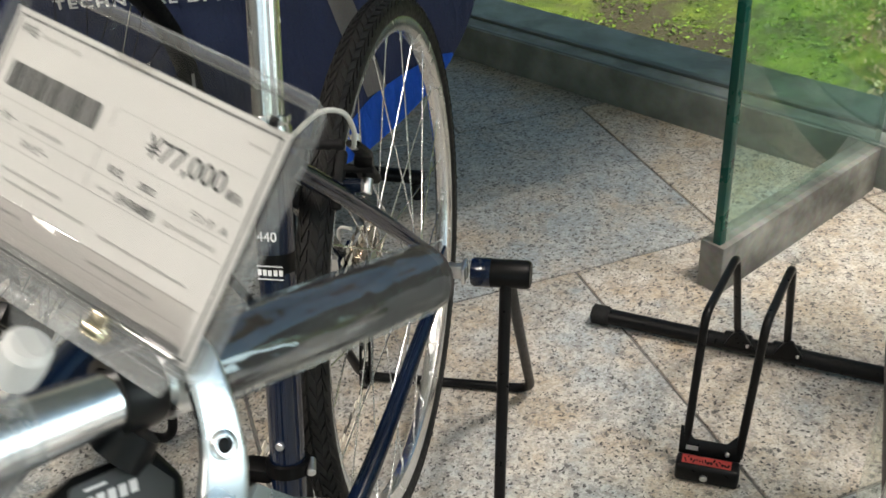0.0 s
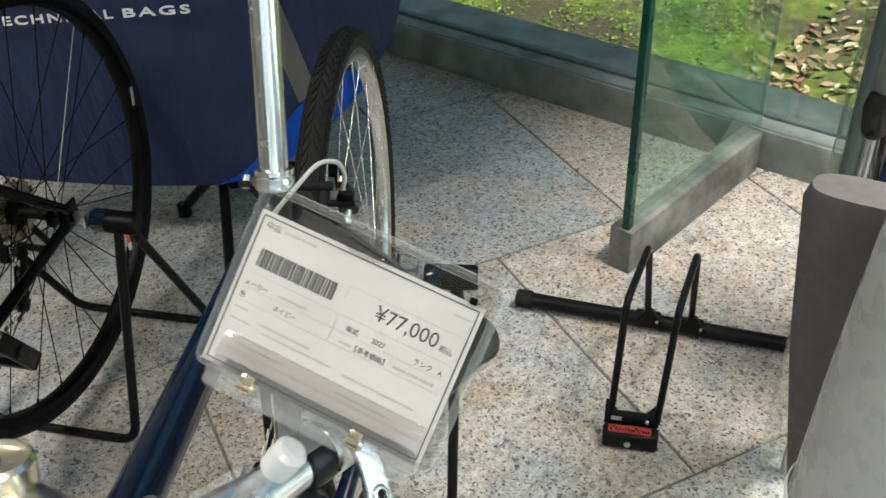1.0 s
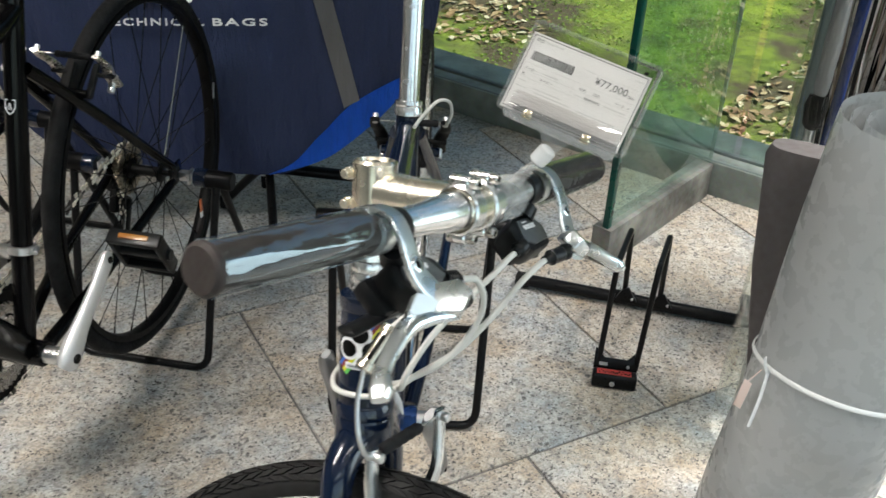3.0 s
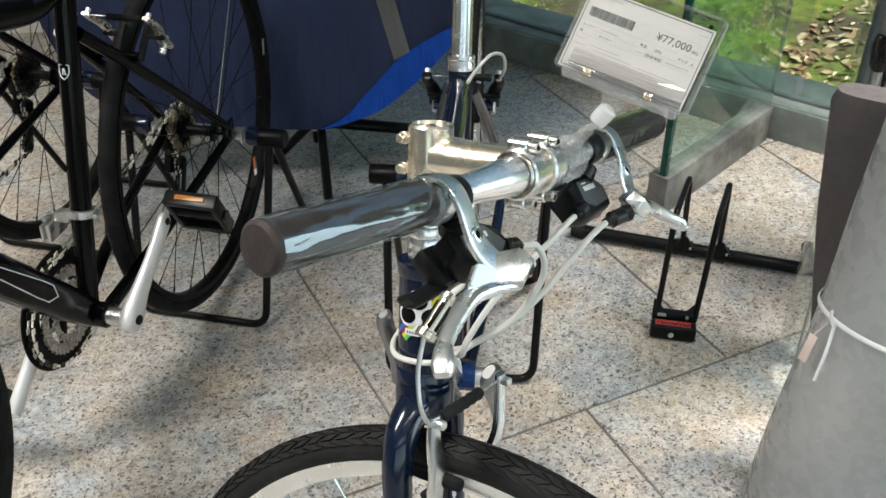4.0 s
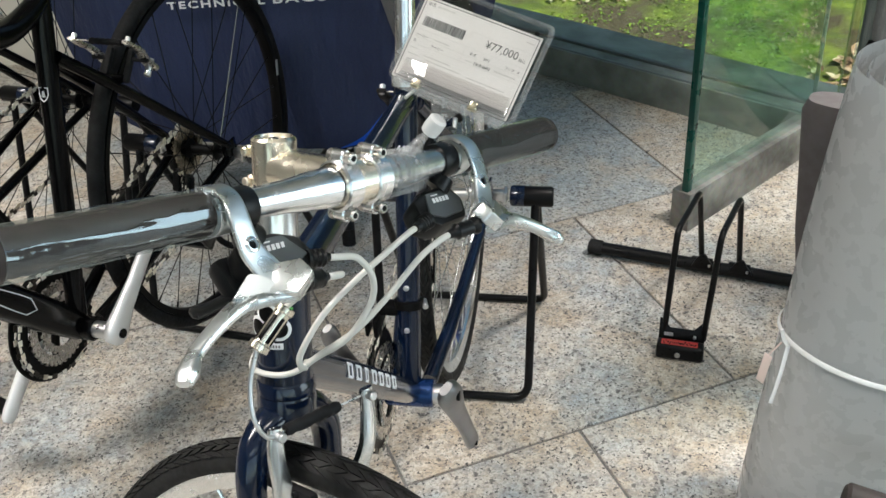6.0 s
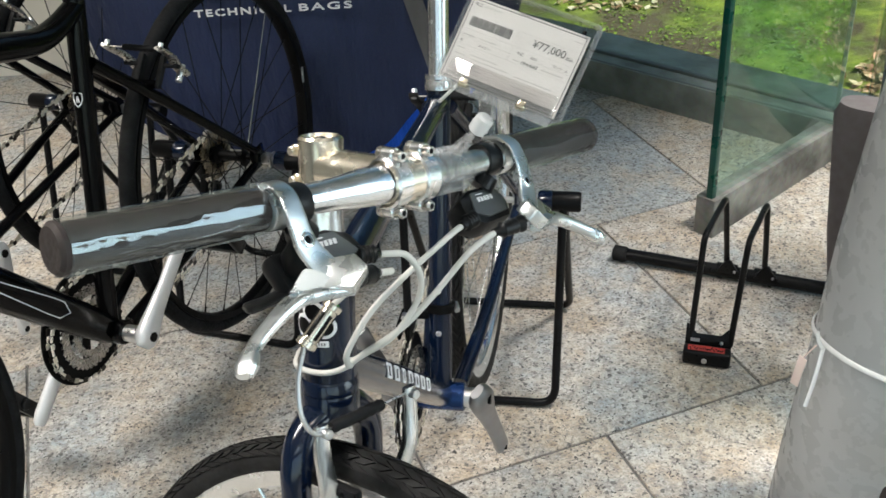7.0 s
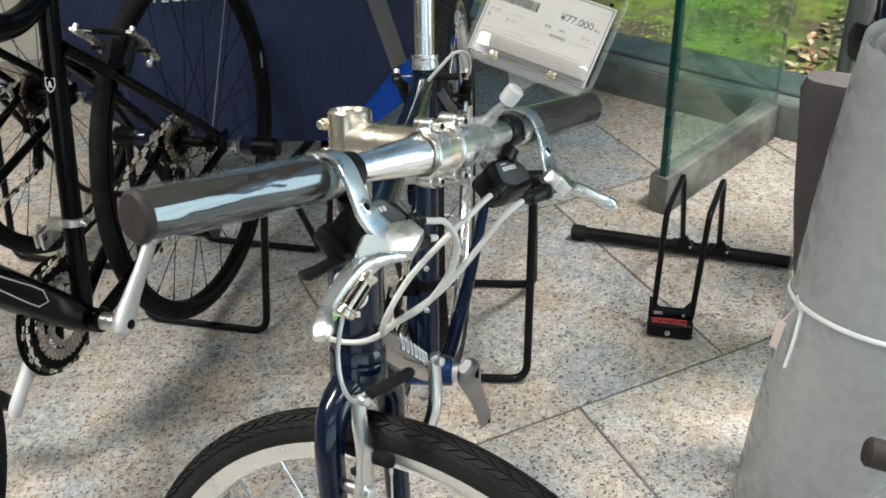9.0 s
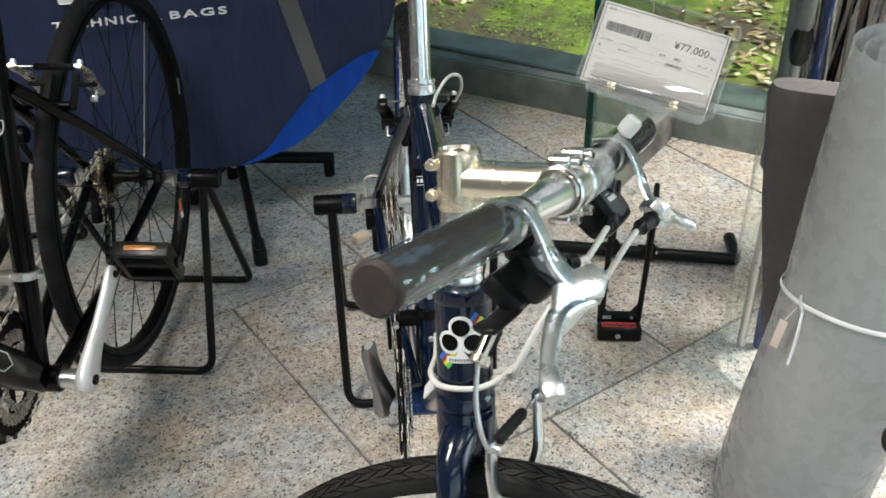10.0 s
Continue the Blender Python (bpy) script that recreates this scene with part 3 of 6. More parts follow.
litter("leaf_litter", 8500, 0.038, DRY, "brown and buff dry leaves scattered on moss", lambda a, b: -0.16 + (0.38 if a < CORNER_S - 0.15 else -0.04) + (3 if a > CORNER_S + 1.8 else 0), 5, 0.006, 0)
litter("grass", 48000, 0.013, BLADE, "short bright green moss and grass", lambda a, b: -0.02, 9, 0.002, 0.6)
litter("ground_plants", 350, 0.045, HERB, "low green leafy garden plants", lambda a, b: 0.36, 14, 0.02, 0.5)


# ---- bicycles ----
def gear(teeth, r_out, r_in, thick, depth=0.004):
    """A toothed ring in the xy plane."""
    bm = bmesh.new()
    outer, inner = [], []
    for k in range(teeth * 4):
        a = k * math.tau / (teeth * 4)
        r = r_out if k % 4 in (1, 2) else r_out - depth
        outer.append((r * math.cos(a), r * math.sin(a)))
        inner.append((r_in * math.cos(a), r_in * math.sin(a)))
    n = len(outer)
    sets = [[bm.verts.new((x, y, z)) for x, y in ring] for z in (-thick / 2, thick / 2) for ring in (outer, inner)]
    o0, i0, o1, i1 = sets
    for k in range(n):
        j = (k + 1) % n
        for a, b in ((o0, o1), (i1, i0), (i0, o0), (o1, i1)):
            bm.faces.new((a[k], a[j], b[j], b[k]))
    return bm


SIDE = Matrix.Rotation(radians(-90), 4, "X")   # turns z into the bicycle's left


def tread_mesh(R, half, count):
    """Slanted tread ribs on a tyre that lies in the xy plane."""
    verts, faces = [], []
    cx = R - half
    for k in range(count):
        for side in (-1, 1):
            for inner, outer, lean in ((5, 26, 0.75), (29, 47, -0.55), (50, 68, 0.9)):
                base = (k + (0.5 if side > 0 else 0)) * math.tau / count
                n0 = len(verts)
                for lift, grow in ((-0.0008, 1.0), (0.0018, 0.86)):
                    for phi, shift in ((inner, 0.0), (outer, lean)):
                        for w in (-0.36, 0.36):
                            a = base + (shift + w * grow) * math.tau / count
                            p = radians(phi) * side
                            r = cx + (half + lift) * math.cos(p)
                            verts.append((r * math.cos(a), r * math.sin(a), (half + lift) * math.sin(p)))
                faces += [tuple(n0 + i for i in f) for f in ((4, 5, 7, 6), (0, 1, 5, 4), (2, 6, 7, 3), (0, 4, 6, 2), (1, 3, 7, 5))]
    data = bpy.data.meshes.new("tread")
    data.from_pydata(verts, [], faces)
    bm = bmesh.new()
    bm.from_mesh(data)
    bpy.data.meshes.remove(data)
    return bm


def wheel(bike, name, m, R, rim_mat, spoke_mat, hub_mat, half=0.0172, deep=0.020, tread=0, label="", tyre_mat=None):
    """A spoked wheel; m takes the wheel's axis from z. The rim carries tyre, hub and spokes."""
    r0 = R - 0.026
    rim = part(name, moved(lathe([(r0, -0.0105), (r0, -0.013), (r0 - 0.012, -0.0125), (r0 - deep, -0.008), (r0 - deep - 0.002, 0), (r0 - deep, 0.008),
                                  (r0 - 0.012, 0.0125), (r0, 0.013), (r0, 0.0105), (r0 - 0.008, 0)], 96, True), m), rim_mat, bike, label)
    prof = [(R - half + half * math.cos(a), half * math.sin(a)) for a in [radians(x) for x in range(-140, 141, 20)]]
    part("tyre", moved(lathe(prof, 96, True), m), tyre_mat or RUBBER, rim, "black rubber tyre")
    if tread:
        part("tread", moved(tread_mesh(R, half, tread), m), tyre_mat or RUBBER, rim)
    part("hub", moved(lathe([(0, -0.062), (0.006, -0.062), (0.006, -0.036), (0.020, -0.034), (0.020, -0.030), (0.011, -0.026), (0.010, 0), (0.011, 0.026),
                             (0.020, 0.030), (0.020, 0.034), (0.006, 0.036), (0.006, 0.062), (0, 0.062)], 24), m), hub_mat, rim)
    flange, n, data = 0.018, 28, None
    for k in range(n):
        side = 1 if k % 2 else -1
        a = k * math.tau / n
        ha = a + (0.55 if (k // 2) % 2 else -0.55) * 2.0
        p = Vector((flange * math.cos(ha), flange * math.sin(ha), 0.032 * side))
        q = Vector(((r0 - deep) * math.cos(a), (r0 - deep) * math.sin(a), 0.0))
        if data is None:
            length = (q - p).length
            sp = tube([(0, 0, 0), (0, 0, length - 0.014), (0, 0, length - 0.0135), (0, 0, length)], [0.0011, 0.0011, 0.002, 0.002], 6)
            data = bpy.data.meshes.new("spoke")
            sp.to_mesh(data)
            sp.free()
            data.materials.append(spoke_mat)
        shared("spoke", data, m @ toward(p, q), rim)
    return rim


def chain_path(ring, rr, cog, rc, upper, lower, rp):
    """The chain's run in the side plane: over the ring, to the pulleys, round the cog."""
    def arc(c, r, a0, a1, n=10):
        return [(c[0] + r * math.cos(radians(a0 + (a1 - a0) * k / n)), c[1] + r * math.sin(radians(a0 + (a1 - a0) * k / n))) for k in range(n + 1)]
    pts = arc(ring, rr, 98, -100, 18)
    pts += arc(lower, rp, -80, -240, 6)
    pts += arc(upper, rp, -60, 70, 6)
    pts += arc(cog, rc, -50, -262, 12)
    return pts


def chain_mesh(points, y, pitch=0.0127):
    pts = [Vector((x, 0, z)) for x, z in points]
    pts.append(pts[0])
    verts, faces, run, k = [], [], 0.0, 0
    for a, b in zip(pts, pts[1:]):
        d = b - a
        length = d.length
        while run < length:
            p, t = a + d * (run / length), d.normalized()
            n = Vector((-t.z, 0, t.x))
            w = 0.0042 if k % 2 else 0.0030
            tall = 1.0 if k % 2 else 0.5
            for side in (-1, 1):
                n0 = len(verts)
                for yy in (w * side, (w + 0.0011) * side):
                    for u, v in ((-0.42, -0.34), (0.42, -0.34), (0.42, 0.34), (-0.42, 0.34)):
                        q = p + t * (u * pitch) + n * (v * tall * pitch)
                        verts.append((q.x, y + yy, q.z))
                faces.extend(tuple(n0 + i for i in f) for f in ((0, 1, 2, 3), (7, 6, 5, 4), (0, 4, 5, 1), (1, 5, 6, 2), (2, 6, 7, 3), (3, 7, 4, 0)))
            run += pitch
            k += 1
        run -= length
    data = bpy.data.meshes.new("chain")
    data.from_pydata(verts, [], faces)
    bm = bmesh.new()
    bm.from_mesh(data)
    bpy.data.meshes.remove(data)
    return bm


def crank_arm(bb, angle, y, side, length=0.17):
    """A forged arm that swells at the axle and leans outwards to the pedal eye."""
    d = Vector((math.cos(radians(angle)), 0, math.sin(radians(angle))))
    out = Vector((0, math.copysign(1, y), 0))
    base = Vector((bb[0], y, bb[2]))
    rows = ((-0.020, -0.004, 0.012), (-0.013, -0.002, 0.0195), (0.0, 0.0, 0.0225), (0.02, 0.001, 0.0205), (0.05, 0.004, 0.0165), (0.09, 0.010, 0.0140), (0.13, 0.015, 0.0132), (length - 0.008, 0.018, 0.0138), (length + 0.006, 0.018, 0.0125), (length + 0.013, 0.018, 0.0075))
    return tube([base + d * u + out * v for u, v, r in rows], [r for u, v, r in rows], 20, squash=(0.62, 1.0), power=0.8)


def pedal(parent, at, y):
    """A black resin cage pedal with amber reflectors."""
    x, z = at
    tip_up = Matrix.Translation((x, 0, z + 0.027)) @ Matrix.Rotation(math.radians(-58), 4, "Y") @ Matrix.Translation((-x, 0, -z))
    body = part("pedal", moved(joined(box(0.085, 0.075, 0.007, 0.002, pose(x, y, z + 0.004)), box(0.095, 0.010, 0.026, 0.003, pose(x, y - 0.040, z)), box(0.095, 0.010, 0.026, 0.003, pose(x, y + 0.040, z)),
                                box(0.012, 0.09, 0.026, 0.003, pose(x - 0.042, y, z)), box(0.012, 0.09, 0.026, 0.003, pose(x + 0.042, y, z)),
                                rod((x, y - 0.05, z), (x, y + 0.05, z), 0.010)), tip_up), SHIFT_BLACK, parent, "black resin cage pedal")
    part("reflector", moved(box(0.003, 0.050, 0.009, 0.001, pose(x + 0.0492, y, z)), tip_up), AMBER, body, "amber reflector")
    part("reflector", moved(box(0.003, 0.050, 0.009, 0.001, pose(x - 0.0492, y, z)), tip_up), AMBER, body, "amber reflector")


def v_brake(bike, m, low, top, mat, boot=True):
    """A pair of brake arms, a pinch wire with its boot, pads; m: from the brake's frame (x to the front, y left, z up)."""
    for s in (-1, 1):
        pts = smooth_path([(low[0], s * low[1], low[2] - 0.012), (low[0] + 0.004, s * (low[1] + 0.001), low[2] + 0.02), ((low[0] + top[0]) / 2 + 0.006, s * ((low[1] + top[1]) / 2 + 0.002), (low[2] + top[2]) / 2),
                           (top[0] + 0.001, s * (top[1] + 0.001), top[2] - 0.02), (top[0], s * top[1], top[2] + 0.006)], 5)
        n = len(pts)
        arm = part("brake_arm", moved(tube(pts, [0.0112 - 0.0046 * k / n for k in range(n)], 12, squash=(1.05, 0.5), power=0.7), m), mat, bike, "silver brake arm")
        each("arm_bolt", (moved(rod((top[0] - 0.004, s * top[1], top[2]), (top[0] + 0.011, s * top[1], top[2]), 0.0045), m),
                          moved(rod((low[0] - 0.02, s * low[1], low[2]), (low[0] + 0.012, s * low[1], low[2]), 0.006), m)), SATIN_SILVER, arm)
        part("brake_pad", moved(joined(box(0.062, 0.011, 0.012, 0.004, pose(low[0] - 0.012, s * (low[1] - 0.022), low[2] + 0.024)),
                                       rod((low[0], s * (low[1] - 0.02), low[2] + 0.024), (low[0], s * (low[1] + 0.012), low[2] + 0.024), 0.004)), m), RUBBER, arm, "black brake pad")
    wire = part("brake_wire", moved(tube([(top[0], -top[1], top[2]), (top[0], top[1], top[2])], 0.0011, 6), m), STEEL, bike)
    if boot:
        ribs = []
        for k in range(13):
            t = k / 12
            ribs.append(Vector((top[0], -top[1] * (1 - t) * 0.8 + top[1] * t * 0.35, top[2])))
        part("rubber_boot", moved(tube(ribs, [0.0048 + (0.0012 if k % 2 else 0) for k in range(13)], 10), m), RUBBER, wire, "black ribbed rubber boot")


def bicycle(name, label, spec, root):
    """Frame, fork, wheels, drivetrain and brakes. Local axes: x ahead, y left, z up. Returns the thing and its steering pose."""
    bike = thing(name, label, "bicycle", spec.get("group", ""), root)
    collar, bb, hub, low = (Vector(spec[k]) for k in ("collar", "bb", "hub", "low"))
    R, paint = spec["R"], spec["paint"]
    axis = Vector(spec["axis"]).normalized()
    ahead = Vector((axis.z, 0, -axis.x))
    left = Vector((0, 1, 0))
    c, s = math.cos(radians(spec["steer"])), math.sin(radians(spec["steer"]))
    steer = Matrix.Translation(low) @ Matrix((c * ahead + s * left, -s * ahead + c * left, axis)).transposed().to_4x4()
    seat = (collar - bb).normalized()
    head = spec["head"]
    top_join, down_join = low + axis * (head - 0.026), low + axis * 0.034
    under = collar - seat * 0.030
    stay = collar - seat * spec.get("stay_drop", 0.038)
    tubes = [tube([bb, collar - seat * 0.004], 0.0168, 20),
             tube([low + axis * 0.006, low + axis * head], spec.get("head_r", 0.0215), 28)]
    if spec.get("curved"):
        tubes.append(tube(smooth_path([under - seat * 0.02, under + Vector((0.10, 0, -0.040)), (under + top_join) / 2 + Vector((0, 0, 0.0)), top_join], 8),
                          [0.017 + 0.008 * min(1, k / 12) for k in range(25)], 18, squash=(1.0, 0.85)))
        tubes.append(tube([bb, bb * 0.85 + down_join * 0.15, (bb + down_join) / 2, down_join], [0.022, 0.027, 0.029, 0.026], 20, squash=(0.95, 1.1), power=0.8))
    else:
        tubes.append(tube([under, under * 0.5 + top_join * 0.5, top_join], [0.0150, 0.0165, 0.0185], 20, squash=(0.95, 1.1)))
        tubes.append(tube([bb, bb * 0.5 + down_join * 0.5, down_join], [0.0185, 0.0205, 0.019], 20, squash=(1.05, 0.95)))
    for y in (-1, 1):
        drop = hub + Vector((0, y * 0.066, 0))
        tubes.append(tube(smooth_path([bb + Vector((-0.03, y * 0.024, 0)), bb * 0.6 + hub * 0.4 + Vector((0, y * 0.046, 0)), drop + Vector((0.022, 0, -0.004))], 6),
                          [0.0125 - 0.0040 * k / 12 for k in range(13)], 14))
        tubes.append(tube(smooth_path([stay + Vector((-0.006, y * 0.014, 0)), stay * 0.62 + hub * 0.38 + Vector((-0.004, y * 0.036, 0.008)), drop + Vector((0.012, 0, 0.022))], 6),
                          [0.0112 - 0.0030 * k / 12 for k in range(13)], 14))
        tubes.append(box(0.05, 0.005, 0.045, 0.002, Matrix.Translation(drop + Vector((0.008, 0, 0.006)))))
    br = stay * 0.74 + hub * 0.26
    tubes.append(tube([br + Vector((-0.02, -0.045, 0.01)), br + Vector((-0.02, 0.045, 0.01))], 0.007, 10))
    frame_ob = part("frame", joined(*tubes), paint, bike, spec["frame_label"])
    part("bottom_bracket", rod(bb + Vector((0, -0.036, 0)), bb + Vector((0, 0.036, 0)), 0.0215, 28, 0.002), spec.get("bb_mat", paint), frame_ob)
    part("spindle", rod(bb + Vector((0, -0.075, 0)), bb + Vector((0, 0.064, 0)), 0.0150, 20), SATIN_SILVER, frame_ob)

    # seat clamp and post
    part("seatpost", tube([collar - seat * 0.02, collar + seat * 0.27], 0.0142, 24), spec["post_mat"], bike, spec["post_label"])
    m = toward(collar - seat * 0.012, collar + seat)
    part("seat_clamp", moved(lathe([(0.0166, 0), (0.0195, 0.001), (0.0198, 0.010), (0.0185, 0.0125), (0.0185, 0.0145), (0.0196, 0.016), (0.0192, 0.021), (0.0145, 0.022)], 32), m), spec["post_mat"], bike)

    # fork, in the steering frame
    ax = spec["axle"]
    hr = spec.get("head_r", 0.0215)
    fork = [lathe([(hr + 0.001, 0.006), (hr + 0.002, 0.002), (hr + 0.002, -0.016), (hr + 0.001, -0.024), (0.0, -0.026)], 28)]
    for y in (-1, 1):
        pts = smooth_path([(0.0, y * 0.010, -0.014), (0.0, y * 0.032, -0.022), (0.001, y * 0.050, -0.046), (0.003, y * 0.053, -0.10), (0.016, y * 0.052, -0.26), (ax[0], y * 0.052, ax[1] + 0.01)], 6)
        n = len(pts)
        fork.append(tube(pts, [0.0175 - 0.0075 * (k / n) for k in range(n)], 18))
        fork.append(box(0.024, 0.006, 0.03, 0.002, pose(ax[0], y * 0.052, ax[1])))
    part("fork", moved(joined(*fork), steer @ pose(0, 0, 0, 0, 0, spec.get("twist", 0))), paint, bike, spec["frame_label"])

    wheel(bike, "rear_wheel", Matrix.Translation(hub) @ SIDE, R, spec["rim"], spec["spoke"], spec["hub_mat"], half=spec.get("half", 0.0172), deep=spec["deep"], tread=spec["tread"], label=spec["rim_label"], tyre_mat=spec.get("tyre"))
    wheel(bike, "front_wheel", steer @ pose(0, 0, 0, 0, 0, spec.get("twist", 0)) @ pose(ax[0], 0, ax[1]) @ SIDE, spec.get("front_R", R), spec["rim"], spec["spoke"], spec["hub_mat"], half=spec.get("half", 0.0172), deep=spec["deep"], tread=spec["tread"], label=spec["rim_label"], tyre_mat=spec.get("tyre"))

    # drivetrain
    for k, (n, r) in enumerate(spec["rings"]):
        part("chainring", moved(gear(n, r, r * 0.74, 0.0028), Matrix.Translation(bb + Vector((0, -0.046 + k * 0.006, 0))) @ SIDE), BLACK_SATIN if k == 0 else STEEL, bike, "toothed chainring")
    if spec.get("guard"):
        g_ = spec["guard"]
        part("chain_guard", moved(lathe([(g_ * 0.70, 0), (g_ * 0.99, 0), (g_, 0.001), (g_, 0.003), (g_ * 0.99, 0.004), (g_ * 0.70, 0.004)], 64, True), Matrix.Translation(bb + Vector((0, -0.0575, 0))) @ SIDE), BLACK_SATIN, bike, "black chain guard ring")
    part("spider", moved(joined(*[box(spec["rings"][0][1] * 0.85, 0.018, 0.006, 0.002, pose(0, 0, 0, 0, 0, a) @ pose(spec["rings"][0][1] * 0.42, 0, 0)) for a in range(0, 360, 72)]),
                         Matrix.Translation(bb + Vector((0, -0.050, 0))) @ SIDE), BLACK_SATIN, bike)
    for y, a in ((spec.get("reach", 0.076), spec["crank"]), (-0.072, spec["crank"] + 180)):
        arm = part("crank_arm", crank_arm(bb, a, y, 1), spec["crank_mat"], bike, "silver crank arm")
        sgn = 1 if y > 0 else -1
        part("crank_bolt", rod(bb + Vector((0, y, 0)), bb + Vector((0, y + 0.0160 * sgn, 0)), 0.0085, 18), BLACK_SATIN, arm)
        tip = (bb.x + 0.17 * math.cos(radians(a)), bb.z + 0.17 * math.sin(radians(a)))
        part("pedal_eye", rod((tip[0], y + 0.018 * sgn, tip[1]), (tip[0], y + 0.0275 * sgn, tip[1]), 0.0066, 14), BLACK_SATIN, arm)
        if spec.get("pedals"):
            pedal(arm, tip, y + 0.086 * sgn)
    cogs = [(26, 0.054), (23, 0.048), (20, 0.042), (18, 0.038), (16, 0.034), (14, 0.030), (12, 0.026)]
    cassette = part("cassette", joined(*[moved(gear(n, r, r * 0.62, 0.0022), Matrix.Translation(hub + Vector((0, -0.034 - k * 0.0042, 0))) @ SIDE) for k, (n, r) in enumerate(cogs)]), COG_STEEL, bike, "bronze-tinted steel sprocket cassette")
    part("lockring", rod(hub + Vector((0, -0.066, 0)), hub + Vector((0, -0.03, 0)), 0.015, 20), BLACK_SATIN, cassette)
    up, lo = (hub.x + 0.012, hub.z - 0.078), (hub.x + 0.045, hub.z - 0.155)
    part("chain", chain_mesh(chain_path((bb.x, bb.z), spec["rings"][0][1] - 0.002, (hub.x, hub.z), 0.050, up, lo, 0.018), -0.046), CHAIN_STEEL, bike, "steel chain with glints painted on its links")
    mech = part("rear_derailleur", joined(box(0.030, 0.022, 0.040, 0.006, pose(hub.x - 0.004, -0.078, hub.z - 0.035, 0, 12, 0)), box(0.034, 0.018, 0.050, 0.006, pose(hub.x + 0.006, -0.070, hub.z - 0.075, 0, -25, 0)),
                                          box(0.018, 0.003, 0.11, 0.001, pose(hub.x + 0.028, -0.052, hub.z - 0.117, 0, -23, 0)), box(0.018, 0.003, 0.11, 0.001, pose(hub.x + 0.028, -0.039, hub.z - 0.117, 0, -23, 0))), BLACK_SATIN, bike, "black rear derailleur")
    for p in (up, lo):
        part("jockey_wheel", moved(gear(11, 0.019, 0.006, 0.008), pose(p[0], -0.046, p[1]) @ SIDE), SHIFT_BLACK, mech)
    fd = bb + seat * spec.get("fd_up", 0.135)
    shift = part("front_derailleur", joined(moved(lathe([(0.0172, 0), (0.0215, 0.001), (0.0215, 0.013), (0.0172, 0.014)], 28), toward(fd, fd + seat)),
                                            box(0.05, 0.008, 0.032, 0.003, pose(fd.x + 0.006, -0.046, fd.z - 0.022)), box(0.045, 0.006, 0.028, 0.003, pose(fd.x + 0.006, -0.060, fd.z - 0.024)),
                                            box(0.022, 0.030, 0.018, 0.004, pose(fd.x, -0.030, fd.z - 0.002))), spec.get("fd_mat", BLACK_SATIN), bike, "front derailleur on a clamp band")
    each("clamp_bolt", (rod(fd + Vector((-0.012, 0.020, 0.006)), fd + Vector((0.006, 0.026, 0.006)), 0.0045), rod(fd + Vector((0.018, -0.05, 0.004)), fd + Vector((0.03, -0.05, 0.004)), 0.004)), SATIN_SILVER, shift)

    # rear brake on the seat stays
    bt = Vector(spec["rear_brake"])
    along = (stay - hub).normalized()
    outw = Vector((-along.z, 0, along.x))
    rb = Matrix.Translation(bt) @ Matrix((outw, Vector((0, -1, 0)), along)).transposed().to_4x4()
    v_brake(bike, rb, (0.0, 0.043, -0.085), (0.006, 0.052, 0.0), spec["brake_mat"])
    return bike, steer


def axle_stand(hub_x, hub_z, root, collar_mat, label):
    """A black tubular display stand that holds a rear axle between two cups."""
    top = thing("bicycle_stand", label, "bicycle stand", "rear axle display stands", root)
    for s in (-1, 1):
        cup = part("cup", lathe([(0, 0), (0.017, 0), (0.019, 0.002), (0.019, 0.050), (0.0165, 0.054), (0, 0.054)], 28), BLACK_SATIN, top, "black rubber axle cup")
        cup.matrix_basis = pose(hub_x, s * 0.128, hub_z, -90 * s)
        ring = part("sleeve", lathe([(0.0, 0), (0.017, 0), (0.0195, 0.004), (0.0195, 0.026), (0, 0.028)], 28), collar_mat, top, "dark blue sleeve")
        ring.matrix_basis = pose(hub_x, s * 0.104, hub_z, -90 * s)
        hook = part("hook", joined(box(0.030, 0.006, 0.024, 0.002, pose(hub_x, s * 0.094, hub_z)), box(0.012, 0.028, 0.020, 0.002, pose(hub_x, s * 0.085, hub_z))), SATIN_SILVER, top)
    for dx, name in ((0.106, "front_loop"), (-0.222, "rear_loop")):
        dy = 0.142 if dx > 0 else 0.150
        off = 0.010 if dx > 0 else -0.012
        pts = rounded_path([(hub_x + off, 0.150, hub_z - 0.010), (hub_x + dx, dy, 0.009), (hub_x + dx, -dy, 0.009), (hub_x + off, -0.150, hub_z - 0.010)], 0.035)
        part(name, tube(pts, 0.0082, 14), BLACK_TUBE, top, "bent black steel tube")
    return top


